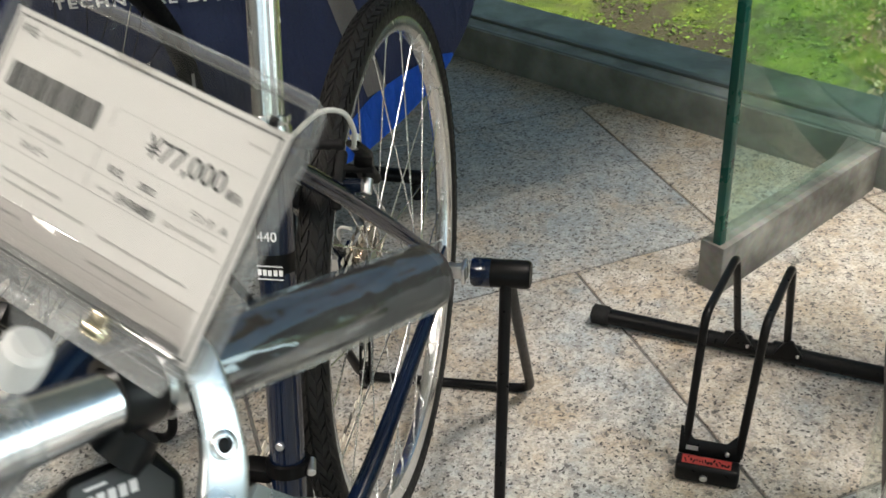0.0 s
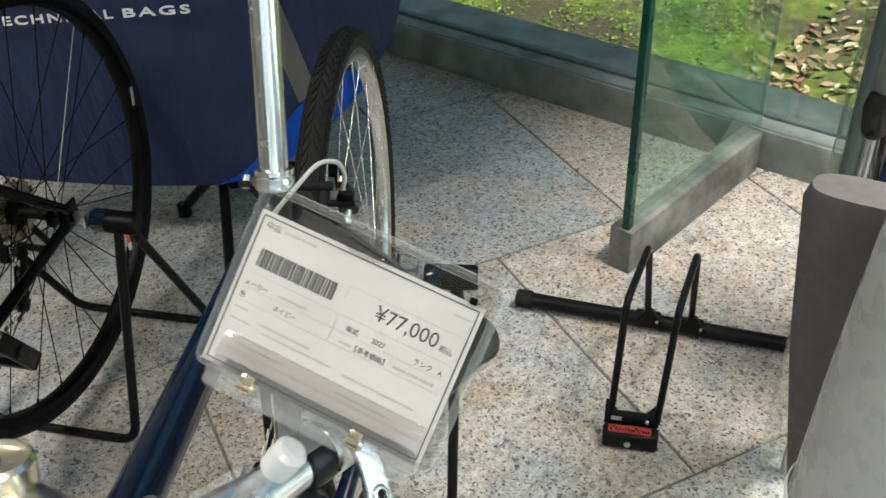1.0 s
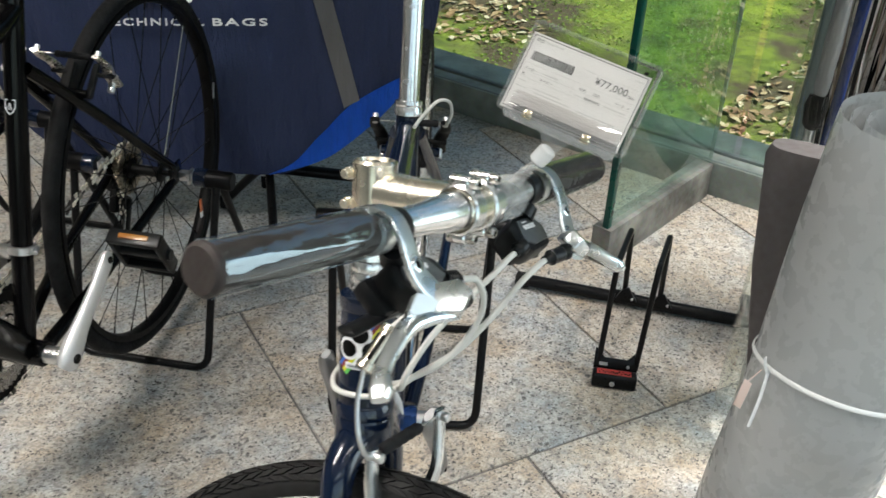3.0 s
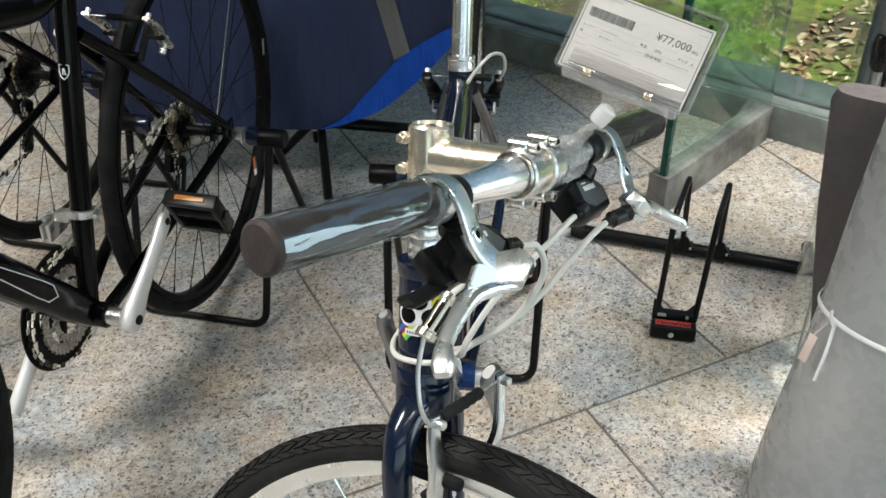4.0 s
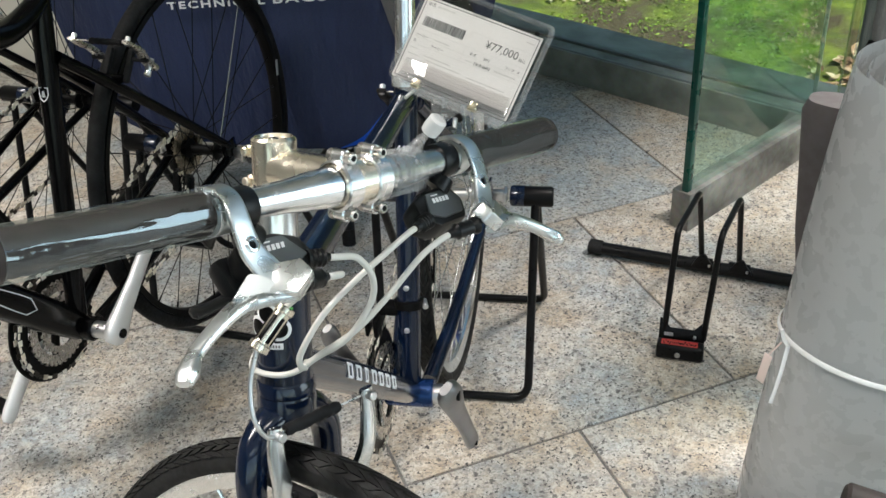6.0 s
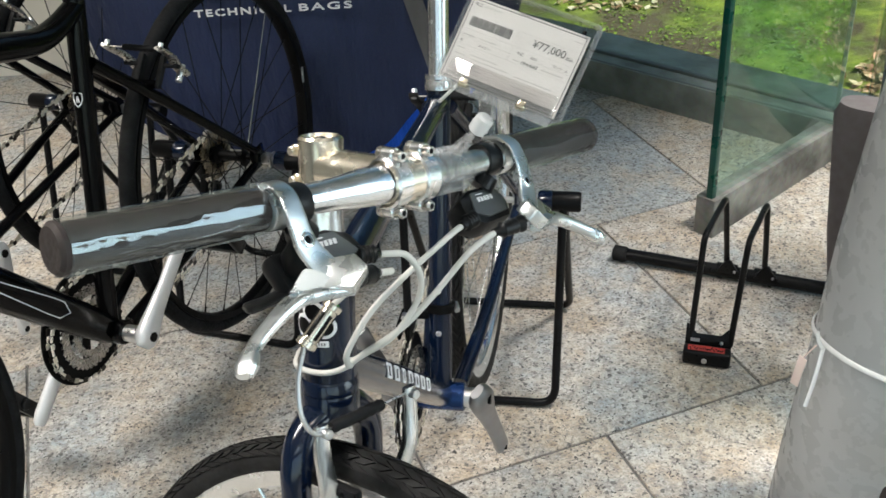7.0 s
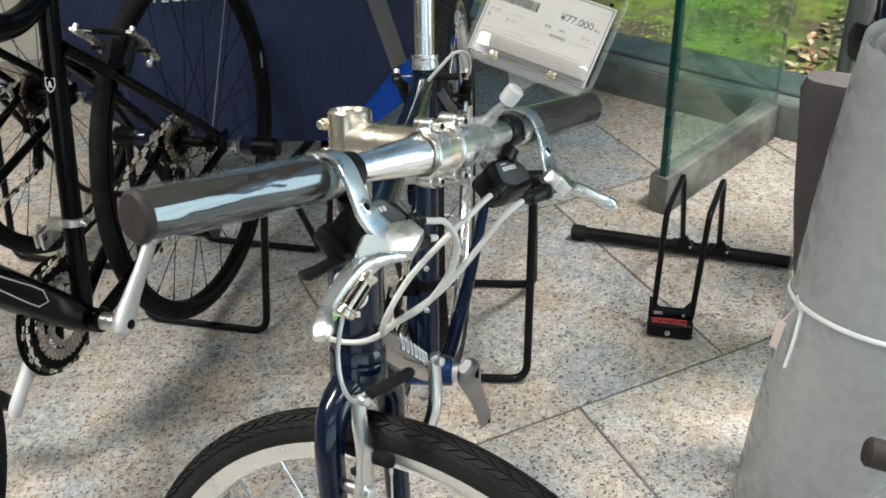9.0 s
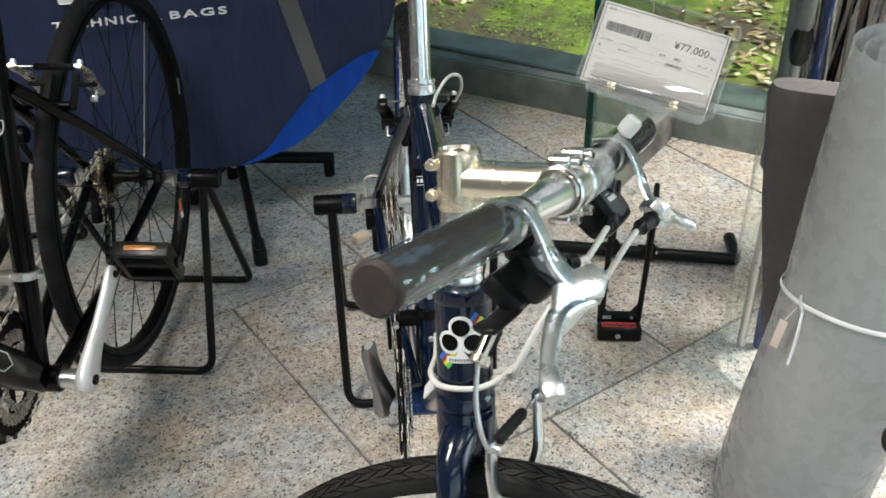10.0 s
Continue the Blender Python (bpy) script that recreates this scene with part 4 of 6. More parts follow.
ROOT_1 = Matrix.Translation((-0.101, 0.807, 0)) @ Matrix(((-0.2, 0.98, 0), (-0.98, -0.2, 0), (0, 0, 1))).to_4x4()
NAVY_SPEC = dict(collar=(0, 0, 0.771), bb=(0.135, 0, 0.322), hub=(-0.325, 0, 0.402), low=(0.584, 0, 0.709), axis=(-0.071, 0, 0.228), steer=60, head=0.118, head_r=0.0250, R=0.355,
                 axle=(0.033, -0.398), paint=NAVY, frame_label="glossy navy blue tubing", post_mat=CHROME, post_label="polished silver seatpost", rim=CHROME, spoke=CHROME, hub_mat=SATIN_SILVER, rim_label="silver rim with steel spokes",
                 deep=0.020, tread=120, rings=[(46, 0.094), (36, 0.074), (26, 0.054)], crank=-113, reach=0.060, crank_mat=surface("grey_anodised", (0.30, 0.30, 0.31), 0.38, metal=1.0, vary=0.1, scale=40, grain=0.0), rear_brake=(-0.062, 0, 0.715), brake_mat=BLACK_SATIN, bb_mat=NAVY_METAL, twist=7, front_R=0.351, tyre=surface("paler_tyre_rubber", (0.0135, 0.0132, 0.013), 0.65, vary=0.25, scale=140, grain=0.15, spec=0.18))
navy_bike, STEER = bicycle("bicycle", "navy blue flat-bar bicycle with silver parts, front wheel turned", NAVY_SPEC, ROOT_1)
axle_stand(-0.325, 0.402, ROOT_1, NAVY, "black tubular stand holding the navy bicycle's rear axle")

F2 = Vector((-0.336, -0.942, 0)).normalized()
L2 = Vector((-F2.y, F2.x, 0))


def root_black(x, y):
    m = Matrix((F2, L2, Vector((0, 0, 1)))).transposed().to_4x4()
    return Matrix.Translation((x, y, 0)) @ m


BLACK_SPEC = dict(collar=(0.338, 0, 0.885), stay_drop=0.14, bb=(0.478, 0.0, 0.302), hub=(0, 0, 0.402), low=(0.915, 0, 0.745), axis=(-0.075, 0, 0.228), steer=0, head=0.13, R=0.370, axle=(0.045, -0.392),
                  paint=BLACK_PAINT, frame_label="glossy black tubing", post_mat=BLACK_SATIN, post_label="black seatpost", rim=BLACK_SATIN, spoke=BLACK_SATIN, hub_mat=BLACK_SATIN, rim_label="black rim with dark spokes", deep=0.014, half=0.0148,
                  tread=0, rings=[(48, 0.098), (38, 0.077), (26, 0.054)], crank=136, guard=0.106, fd_up=0.170, crank_mat=surface("white_silver", (0.72, 0.72, 0.72), 0.38, metal=0.55, vary=0.05, scale=40, grain=0.0), rear_brake=(0.272, 0.026, 0.735), brake_mat=STEEL, curved=True, pedals=True, fd_mat=SATIN_SILVER,
                  group="black bicycles on axle stands")
black_bike, _ = bicycle("bicycle", "black hybrid bicycle with silver cranks, parked beside the navy bicycle", BLACK_SPEC, root_black(-0.541, 1.378))
black_stand = axle_stand(0.0, 0.402, root_black(-0.541, 1.378), NAVY, "black tubular stand holding a black bicycle's rear axle")
THIRD = root_black(-0.908, 1.690)
bicycle("bicycle", "black hybrid bicycle at the far end of the row", dict(BLACK_SPEC, crank=-83, pedals=False), THIRD)
copy_thing(black_stand, THIRD)


def crest(bike, spec):
    """A small white shield outline on the seat tube."""
    bb, collar = Vector(spec["bb"]), Vector(spec["collar"])
    up = (collar - bb).normalized()
    at = bb + up * 0.405
    out = Vector((up.z, 0, -up.x))
    m = Matrix.Translation(at + out * 0.0172) @ Matrix((Vector((0, 1, 0)), up, out)).transposed().to_4x4()
    edge = [(-0.008, 0.011), (0.008, 0.011), (0.008, 0.0), (0.005, -0.007), (0.0, -0.011), (-0.005, -0.007), (-0.008, 0.0)]
    part("crest", joined(tube([m @ Vector((x, y, -0.0016 if abs(x) > 0.006 else 0.0)) for x, y in edge], 0.0009, 6, closed=True),
                         *[tube([m @ Vector((x, -0.004, -0.0004)), m @ Vector((x * 0.3, 0.006, 0.0))], 0.0007, 6) for x in (-0.003, 0.0, 0.003)]), PRINT_WHITE, bike, "white shield emblem")


crest(black_bike, BLACK_SPEC)
part("rim_mark", box(0.009, 0.0008, 0.036, 0.0002, pose(-0.334, 0.0136, 0.446, 0, -7.5, 0)), surface("pale_decal", (0.34, 0.345, 0.35), 0.5, vary=0.4, scale=160, grain=0.0), black_bike, "worn pale rim decal")
# chromed to paint the light caught on one dark spoke
part("glint_spoke", rod((-0.012, 0.032, 0.412), (-0.229, 0.002, 0.629), 0.0011, 8), CHROME, black_bike, "spoke in bright steel to imitate a glint")


def tube_stripes(bike, spec):
    """Thin white outline marks along the left side of the down tube."""
    bb, low = Vector(spec["bb"]), Vector(spec["low"])
    axis = Vector(spec["axis"]).normalized()
    d = (low + axis * 0.034 - bb).normalized()
    up = Vector((-d.z, 0, d.x))
    for h in (-0.013, 0.013):
        part("stripe", tube([bb + d * u + up * h * (1.0 if u < 0.33 else 0.5) + Vector((0, 0.0265, 0)) for u in (0.17, 0.20, 0.33, 0.37)], 0.0009, 6), PRINT_WHITE, bike)
    part("stripe", tube([bb + d * 0.17 + up * -0.013 + Vector((0, 0.0265, 0)), bb + d * 0.15 + Vector((0, 0.0270, 0)), bb + d * 0.17 + up * 0.013 + Vector((0, 0.0265, 0))], 0.0009, 6), PRINT_WHITE, bike)


tube_stripes(black_bike, BLACK_SPEC)


# ---- the navy bicycle's cockpit, in the steering frame: x ahead, y left, z up the steerer ----
def cockpit(name, bm, mat, parent=None, label=""):
    return part(name, moved(bm, STEER), mat, parent or navy_bike, label)


BZ = 0.212


def bx(y):
    """The handlebar sweeps back towards its ends."""
    return 0.096 - 0.017 * (abs(y) / 0.295) ** 1.4


BX = bx(0)
each("spacer", [moved(lathe([(0.0125, h), (0.0178, h), (0.0182, h + 0.001), (0.0182, h + 0.0085), (0.0178, h + 0.0095), (0.0125, h + 0.0095), (0.0125, h)], 32), STEER) for h in (0.121, 0.131, 0.141)]
     + [moved(lathe([(0.0125, 0.1515), (0.0176, 0.1515), (0.0176, 0.186), (0.0125, 0.186)], 32), STEER)], CHROME, navy_bike, "polished silver headset spacer")
part("headset_cup", moved(joined(lathe([(0.0251, 0.106), (0.0263, 0.108), (0.0263, 0.119), (0.021, 0.1205), (0, 0.1205)], 32)), STEER), NAVY, navy_bike)
part("lower_cup", moved(lathe([(0.0251, 0.020), (0.0267, 0.017), (0.0267, 0.0072), (0.0259, 0.0065), (0, 0.0065)], 32), STEER), NAVY, navy_bike)
stem = cockpit("stem", joined(lathe([(0.0, 0.187), (0.0185, 0.187), (0.0195, 0.190), (0.0195, 0.236), (0.0175, 0.2385), (0.0165, 0.2385), (0.0155, 0.2360), (0.006, 0.2360), (0, 0.2350)], 36),
                              tube(smooth_path([(0.010, 0, 0.211), (0.035, 0, 0.2115), (0.066, 0, 0.212), (0.086, 0, 0.212)], 5), [0.0190] * 5 + [0.0182] * 6 + [0.0185] * 5, 24, squash=(1.0, 0.95)),
                              rod((BX, -0.024, BZ), (BX, 0.024, BZ), 0.0185, 36, 0.002)), STEM_SILVER, None, "polished silver stem, warm reflection put into its colour")
for z in (0.199, 0.225):
    cockpit("clamp_ear", joined(rod((-0.021, -0.012, z), (-0.021, 0.012, z), 0.0055, 16), rod((-0.021, -0.017, z), (-0.021, -0.012, z), 0.0042, 12)), STEM_SILVER, stem)
cockpit("top_cap_bolt", rod((0, 0, 0.2345), (0, 0, 0.2375), 0.0045, 12), STEEL, stem)
for y in (-0.0165, 0.0165):
    plate = cockpit("faceplate", joined(moved(lathe([(0.0187, -0.008), (0.0206, -0.0068), (0.0206, 0.0068), (0.0187, 0.008)], 36), pose(BX, y, BZ, -90)),
                                        *[rod((BX - 0.004, y, BZ + s * 0.0225), (BX + 0.008, y, BZ + s * 0.0225), 0.0062, 16) for s in (-1, 1)]), CHROME, stem, "silver clamp faceplate")
    for s in (-1, 1):
        cockpit("hex_socket", rod((BX + 0.0150, y, BZ + s * 0.0225), (BX + 0.0158, y, BZ + s * 0.0225), 0.0026, 6, 0.0001), BLACK_SATIN, plate)
        each("clamp_bolt", (moved(bm_, STEER) for bm_ in (rod((BX + 0.008, y, BZ + s * 0.0225), (BX + 0.0155, y, BZ + s * 0.0225), 0.0046, 16), rod((BX - 0.010, y, BZ + s * 0.0225), (BX - 0.002, y, BZ + s * 0.0225), 0.0062, 14))), STEEL, plate)

bar_y = [-0.284, -0.25, -0.2, -0.15, -0.10, -0.075, -0.055, -0.03, 0.0, 0.03, 0.055, 0.075, 0.10, 0.15, 0.2, 0.25, 0.284]
bar = cockpit("handlebar", tube([(bx(y), y, BZ) for y in bar_y], [0.0112] * 4 + [0.0115, 0.0125, 0.0145, 0.0160, 0.0160, 0.0160, 0.0145, 0.0125, 0.0115] + [0.0112] * 4, 28), CHROME, None, "polished silver flat handlebar")
cockpit("knurling", joined(*[box(0.0008, 0.012, 0.0012, 0.0002, pose(BX, 0, BZ) @ Matrix.Rotation(radians(a), 4, "Y") @ pose(0.0163, 0, 0)) for a in range(0, 360, 9)]), STEEL, bar)


def grip(s):
    n = 34
    ys = [s * (0.138 + 0.147 * k / (n - 1)) for k in range(n)]
    pts = [(bx(y), y, BZ) for y in ys]
    rad = [0.0150 + (0.0006 if k % 2 else 0.0) + 0.0008 * math.sin(k / n * math.pi) for k in range(n)]
    g = cockpit("grip", tube(pts, rad, 28), GRIP_RUBBER, None, "black rubber grip in clear wrap")
    cockpit("end_plug", joined(rod((bx(0.282), s * 0.282, BZ), (bx(0.2905), s * 0.2905, BZ), 0.0172, 28, 0.003)), GRIP_RUBBER, g)
    # crumpled clear wrap round the grip: long creases that run with the bar, and a few short ones across
    bm = bmesh.new()
    seg, rows = 96, 90
    grid = []
    for i in range(rows):
        y = 0.136 + 0.150 * i / (rows - 1)
        ring = []
        for k in range(seg):
            a = k * math.tau / seg
            cu, cv = math.cos(a), math.sin(a)
            long_ = 1 - 2.2 * abs(noise.noise(Vector((cu * 2.6 + 0.9 * y, cv * 2.6, y * 17 + s * 9))))
            short = 1 - 2.2 * abs(noise.noise(Vector((cu * 4.5, cv * 4.5, y * 52 + s * 5))))
            flat = math.cos(math.pi / 8) / math.cos((a + 0.25 + 0.8 * noise.noise(Vector((y * 6, s, 0.5)))) % (math.tau / 8) - math.pi / 8)
            r = 0.0180 * (0.78 + 0.22 * flat) + 0.00034 * long_ + 0.00016 * short
            ring.append(bm.verts.new((bx(y) + r * cu, s * y, BZ + r * cv)))
        grid.append(ring)
    for i in range(rows - 1):
        for k in range(seg):
            bm.faces.new((grid[i][k], grid[i][(k + 1) % seg], grid[i + 1][(k + 1) % seg], grid[i + 1][k]))
    w = cockpit("wrap", bm, WRAP, g, "crumpled clear plastic film")
    return g


def axes(x, z):
    """A turn whose x axis is x and whose z axis leans as near to z as it can."""
    x = Vector(x).normalized()
    z = Vector(z)
    z = (z - x * z.dot(x)).normalized()
    return Matrix((x, z.cross(x), z)).transposed().to_4x4()


LEVER_SILVER = surface("lever_lacquer", (0.71, 0.745, 0.755), 0.29, metal=1.0, vary=0.06, scale=60, grain=0.02)
POD_GREY = surface("pod_cover_grey", (0.068, 0.076, 0.080), 0.4, vary=0.15, scale=150, grain=0.03)


def lever(s):
    """Brake lever with its clamp, and the shifter pod beside it. s: -1 the bicycle's right, 1 its left."""
    shift = pose(0.004, -0.009, 0) if s < 0 else pose(-0.002, 0.004, 0)

    def fitted(name, bm, mat, parent=None, label=""):
        return cockpit(name, moved(bm, shift), mat, parent, label)

    # clamp ring round the bar and the flat strap that runs down its front to the head
    strap = smooth_path([(0.080, s * 0.127, 0.2280), (0.095, s * 0.127, 0.2300), (0.1080, s * 0.127, 0.2250), (0.1165, s * 0.127, 0.2125), (0.1215, s * 0.1265, 0.2005), (0.1260, s * 0.1245, 0.1895), (0.132, s * 0.119, 0.1790), (0.139, s * 0.112, 0.1715)], 5)
    wide = np.interp(np.linspace(0, 7, len(strap)), range(8), (0.0072, 0.0074, 0.0076, 0.0078, 0.0082, 0.0090, 0.0096, 0.0080)).tolist()
    band = fitted("lever_clamp", joined(moved(lathe([(0.0115, -0.0068), (0.0156, -0.0068), (0.0161, -0.0055), (0.0161, 0.0055), (0.0156, 0.0068), (0.0115, 0.0068)], 32), pose(bx(0.127), s * 0.127, BZ, -90)),
                                        tube(strap, wide, 20, squash=(1.05, 0.26), power=0.35)), LEVER_SILVER, None, "silver lever clamp and bracket")
    turn = axes((0.018, -0.020 * s, 0.004), (0.62, 0.30 * s, 0.74))
    m = Matrix.Translation((0.1430, s * 0.1120, 0.1695)) @ turn
    head = [(-0.017, 0.006), (-0.008, 0.013), (0.013, 0.0135), (0.0205, 0.002), (0.008, -0.0135), (-0.011, -0.0095)]
    head = head if s < 0 else [(u, -v) for u, v in head][::-1]
    up = 1 if (turn @ Vector((0, 1, 0))).z > 0 else -1
    head = [(u, abs(v) * (1 if v > 0 else -1) * (up if s < 0 else -up)) for u, v in head]
    fitted("lever_body", prism(head, 0.0125, 0.0014, m @ pose(0, 0, -0.0075)), LEVER_SILVER, band, "silver lever body")
    ring_at = Matrix.Translation((0.1232, s * 0.1246, 0.1935)) @ axes((0, 1, 0), (0.90, 0, 0.44))
    fitted("pivot_ring", moved(lathe([(0.0034, 0), (0.0058, 0), (0.0058, 0.0042), (0.0050, 0.0048), (0.0034, 0.0048)], 20), ring_at), CHROME, band)
    each("pivot_bolt", (moved(bm_, STEER @ shift) for bm_ in (moved(rod((0, 0, 0), (0, 0, 0.0038), 0.0036, 14), ring_at),
                                                              moved(rod((-0.011, 0.0, -0.010), (-0.011, 0.0, -0.004), 0.0030, 12), m))), BLACK_SATIN, band)
    pts = smooth_path([(0.1500, s * 0.106, 0.1590), (0.1435, s * 0.121, 0.1605), (0.1385, s * 0.136, 0.1605), (0.1370, s * 0.150, 0.1580), (0.1405, s * 0.172, 0.1495), (0.1450, s * 0.190, 0.1405), (0.1515, s * 0.201, 0.1330), (0.1550, s * 0.2065, 0.1285)], 6)
    rad = np.interp(np.linspace(0, 7, len(pts)), range(8), (0.0045, 0.0070, 0.0082, 0.0074, 0.0060, 0.0056, 0.0078, 0.0055) if s < 0 else (0.0050, 0.0080, 0.0098, 0.0096, 0.0086, 0.0082, 0.0096, 0.0065)).tolist()
    blade = fitted("lever_blade", tube(pts, rad, 18, squash=(1.0, 0.62), power=0.6), LEVER_SILVER, band, "silver brake lever")
    # flat root of the blade, from the pivot up to the tab beside the strap
    corner = [Vector((x, s * y, z)) for x, y, z in ((0.1335, 0.127, 0.1750), (0.1300, 0.133, 0.1765), (0.1340, 0.150, 0.1640), (0.1440, 0.122, 0.1600), (0.1500, 0.108, 0.1590), (0.1455, 0.112, 0.1650))]
    across = (corner[2] - corner[0]).cross(corner[4] - corner[0]).normalized() * 0.0032
    bm = bmesh.new()
    top_ring, low_ring = [bm.verts.new(p + across) for p in corner], [bm.verts.new(p - across) for p in corner]
    bm.faces.new(top_ring)
    bm.faces.new(low_ring[::-1])
    for k in range(6):
        bm.faces.new((top_ring[k - 1], low_ring[k - 1], low_ring[k], top_ring[k]))
    bmesh.ops.recalc_face_normals(bm, faces=bm.faces[:])
    bmesh.ops.bevel(bm, geom=bm.edges[:], offset=0.0009, segments=2, affect="EDGES")
    fitted("blade_root", bm, LEVER_SILVER, blade)
    # shifter pod
    band2 = fitted("shifter_clamp", moved(lathe([(0.0115, -0.0085), (0.0150, -0.0085), (0.0154, -0.007), (0.0154, 0.007), (0.0150, 0.0085), (0.0115, 0.0085)], 32), pose(bx(0.108), s * 0.108, BZ, -90)), SHIFT_BLACK, None, "black shifter band")
    c = Vector((0.105, s * 0.090, 0.1745))
    px = Vector((0.0, s, 0.0))
    pz = Vector((0.66, 0, 0.75)).normalized()
    pm = Matrix.Translation(c) @ Matrix((px, pz.cross(px), pz)).transposed().to_4x4()
    body = [(-0.034, -0.011 * s), (-0.016, -0.020 * s), (0.020, -0.018 * s), (0.030, 0.000), (0.024, 0.018 * s), (-0.010, 0.018 * s), (-0.029, 0.010 * s)]
    pod = fitted("shifter_pod", joined(moved(prism(body if s > 0 else body[::-1], 0.024, 0.0045), pm @ pose(0, 0, -0.0185)),
                                       moved(box(0.044, 0.034, 0.018, 0.006), pm @ pose(0.012, 0.004 * s, -0.024)),
                                       tube([c + Vector((-0.012, s * 0.010, 0.014)), (bx(0.108) + 0.004, s * 0.108, BZ - 0.014)], [0.013, 0.010], 12)), SHIFT_BLACK, band2, "black plastic shifter pod")
    lid = [(-0.024, -0.008 * s), (-0.010, -0.0145 * s), (0.016, -0.0125 * s), (0.023, 0.000), (0.016, 0.013 * s), (-0.013, 0.012 * s)]
    fitted("pod_cover", moved(prism(lid if s > 0 else lid[::-1], 0.0026, 0.0008), pm @ pose(0, 0, 0.0050)), POD_GREY, pod, "dark grey cover with a pale wordmark")
    # slanted marks where a wordmark stands
    mark = Matrix.Translation(c) @ Matrix((Vector((0, 1, 0)), pz.cross(Vector((0, 1, 0))), pz)).transposed().to_4x4()
    slant = Matrix(((1, 0.30, 0, 0), (0, 1, 0, 0), (0, 0, 1, 0), (0, 0, 0, 1)))
    at = mark @ pose(0.000, 0.0035, 0.0079) @ slant
    bars = [moved(box(0.0030, 0.0046, 0.0004, 0), at @ pose(-0.0095 + 0.0043 * k, 0, 0)) for k in range(5)]
    bars.append(moved(box(0.0085, 0.0010, 0.0004, 0), at @ pose(-0.0065, 0.0052, 0)))
    for bar in bars:
        fitted("wordmark", bar, PRINT_WHITE, pod)
    tr = smooth_path([c + Vector((-0.004, s * 0.010, -0.018)), c + Vector((-0.012, s * 0.024, -0.024)), c + Vector((-0.018, s * 0.040, -0.030)), c + Vector((-0.024, s * 0.056, -0.034))], 5)
    fitted("thumb_lever", tube(tr, [0.007] * 6 + [0.009] * 6 + [0.010] * 3 + [0.006], 14, squash=(1.2, 0.35)), SHIFT_BLACK, pod, "black thumb lever")
    for a, b in (((0.113, 0.066, 0.169), (0.117, 0.046, 0.167)), ((0.1425, 0.096, 0.1640), (0.1350, 0.066, 0.1600))):
        a, b = Vector((a[0], s * a[1], a[2])), Vector((b[0], s * b[1], b[2]))
        d = b - a
        fitted("barrel_adjuster", tube([a + d * k / 10 for k in range(11)], [0.0076 if k in (0, 1) else (0.0072 if k % 2 else 0.0062) for k in range(8)] + [0.0045, 0.004, 0.0035], 16), SHIFT_BLACK, pod, "black ribbed cable adjuster")


for s in (-1, 1):
    grip(s)
    lever(s)


def from_bike(x, y, z):
    return tuple(STEER.inverted() @ Vector((x, y, z)))


def cable(points, r=0.0027, mat=None, label="white cable housing"):
    return cockpit("cable", tube(smooth_path(points, 10), r, 10), mat or WHITE_HOUSING, None, label)


cable([(0.1345, 0.078, 0.161), (0.133, 0.062, 0.158), (0.128, 0.040, 0.146), (0.112, 0.018, 0.115), (0.090, 0.002, 0.085), (0.060, -0.010, 0.060), (0.036, -0.018, 0.040), (0.017, -0.0265, 0.034), (-0.011, -0.0275, 0.033), (-0.0285, -0.011, 0.036), (-0.032, 0.008, 0.046), (-0.038, 0.022, 0.060)])
cable([(0.1145, 0.056, 0.1675), (0.113, 0.044, 0.164), (0.109, 0.022, 0.152), (0.098, -0.004, 0.132), (0.083, -0.028, 0.105), (0.068, -0.040, 0.072), (0.060, -0.034, 0.056), from_bike(0.604, 0.030, 0.762), from_bike(0.588, 0.024, 0.748), from_bike(0.560, 0.010, 0.728)])
cable([(0.1205, -0.062, 0.1675), (0.122, -0.046, 0.165), (0.118, -0.022, 0.158), (0.116, -0.004, 0.138), (0.106, 0.004, 0.112), (0.084, -0.002, 0.078), from_bike(0.602, 0.044, 0.774), from_bike(0.590, 0.028, 0.756), from_bike(0.560, 0.012, 0.733)])
cable([(0.1395, -0.080, 0.1605), (0.136, -0.062, 0.157), (0.120, -0.042, 0.150), (0.090, -0.026, 0.138), (0.064, -0.028, 0.122), (0.049, -0.037, 0.107)])
adj = cockpit("inline_adjuster", joined(rod((0.0495, -0.037, 0.107), (0.041, -0.064, 0.075), 0.0072, 18), rod((0.0425, -0.0595, 0.0803), (0.041, -0.064, 0.075), 0.0092, 18), rod((0.0495, -0.037, 0.107), (0.0483, -0.041, 0.1023), 0.0086, 18)), STEM_SILVER, None, "silver inline cable adjuster with black bands")
each("adjuster_band", [moved(box(0.0022, 0.0034, 0.024, 0.0004), STEER @ toward((0.0478, -0.0425, 0.1005), (0.0425, -0.0595, 0.0803)) @ Matrix.Rotation(radians(a), 4, "Z") @ pose(0.0068, 0, 0.0132)) for a in range(0, 360, 60)], BLACK_SATIN, adj)
cable([(0.041, -0.064, 0.075), (0.043, -0.074, 0.050), (0.048, -0.077, 0.022), (0.051, -0.068, 0.002), (0.050, -0.052, -0.003)], 0.0021, SATIN_SILVER, "grey bent brake noodle")
v_brake(navy_bike, STEER, (0.040, 0.046, -0.098), (0.047, 0.0545, -0.003), CRANK_SILVER)

# rear brake noodle and its housing, in the bicycle's frame
part("rear_cable", tube(smooth_path([(0.06, 0.012, 0.768), (0.01, 0.022, 0.765), (-0.018, 0.040, 0.775), (-0.034, 0.056, 0.768), (-0.046, 0.060, 0.745), (-0.058, 0.054, 0.722)], 8), 0.0024, 10), WHITE_HOUSING, navy_bike, "white rear brake cable")

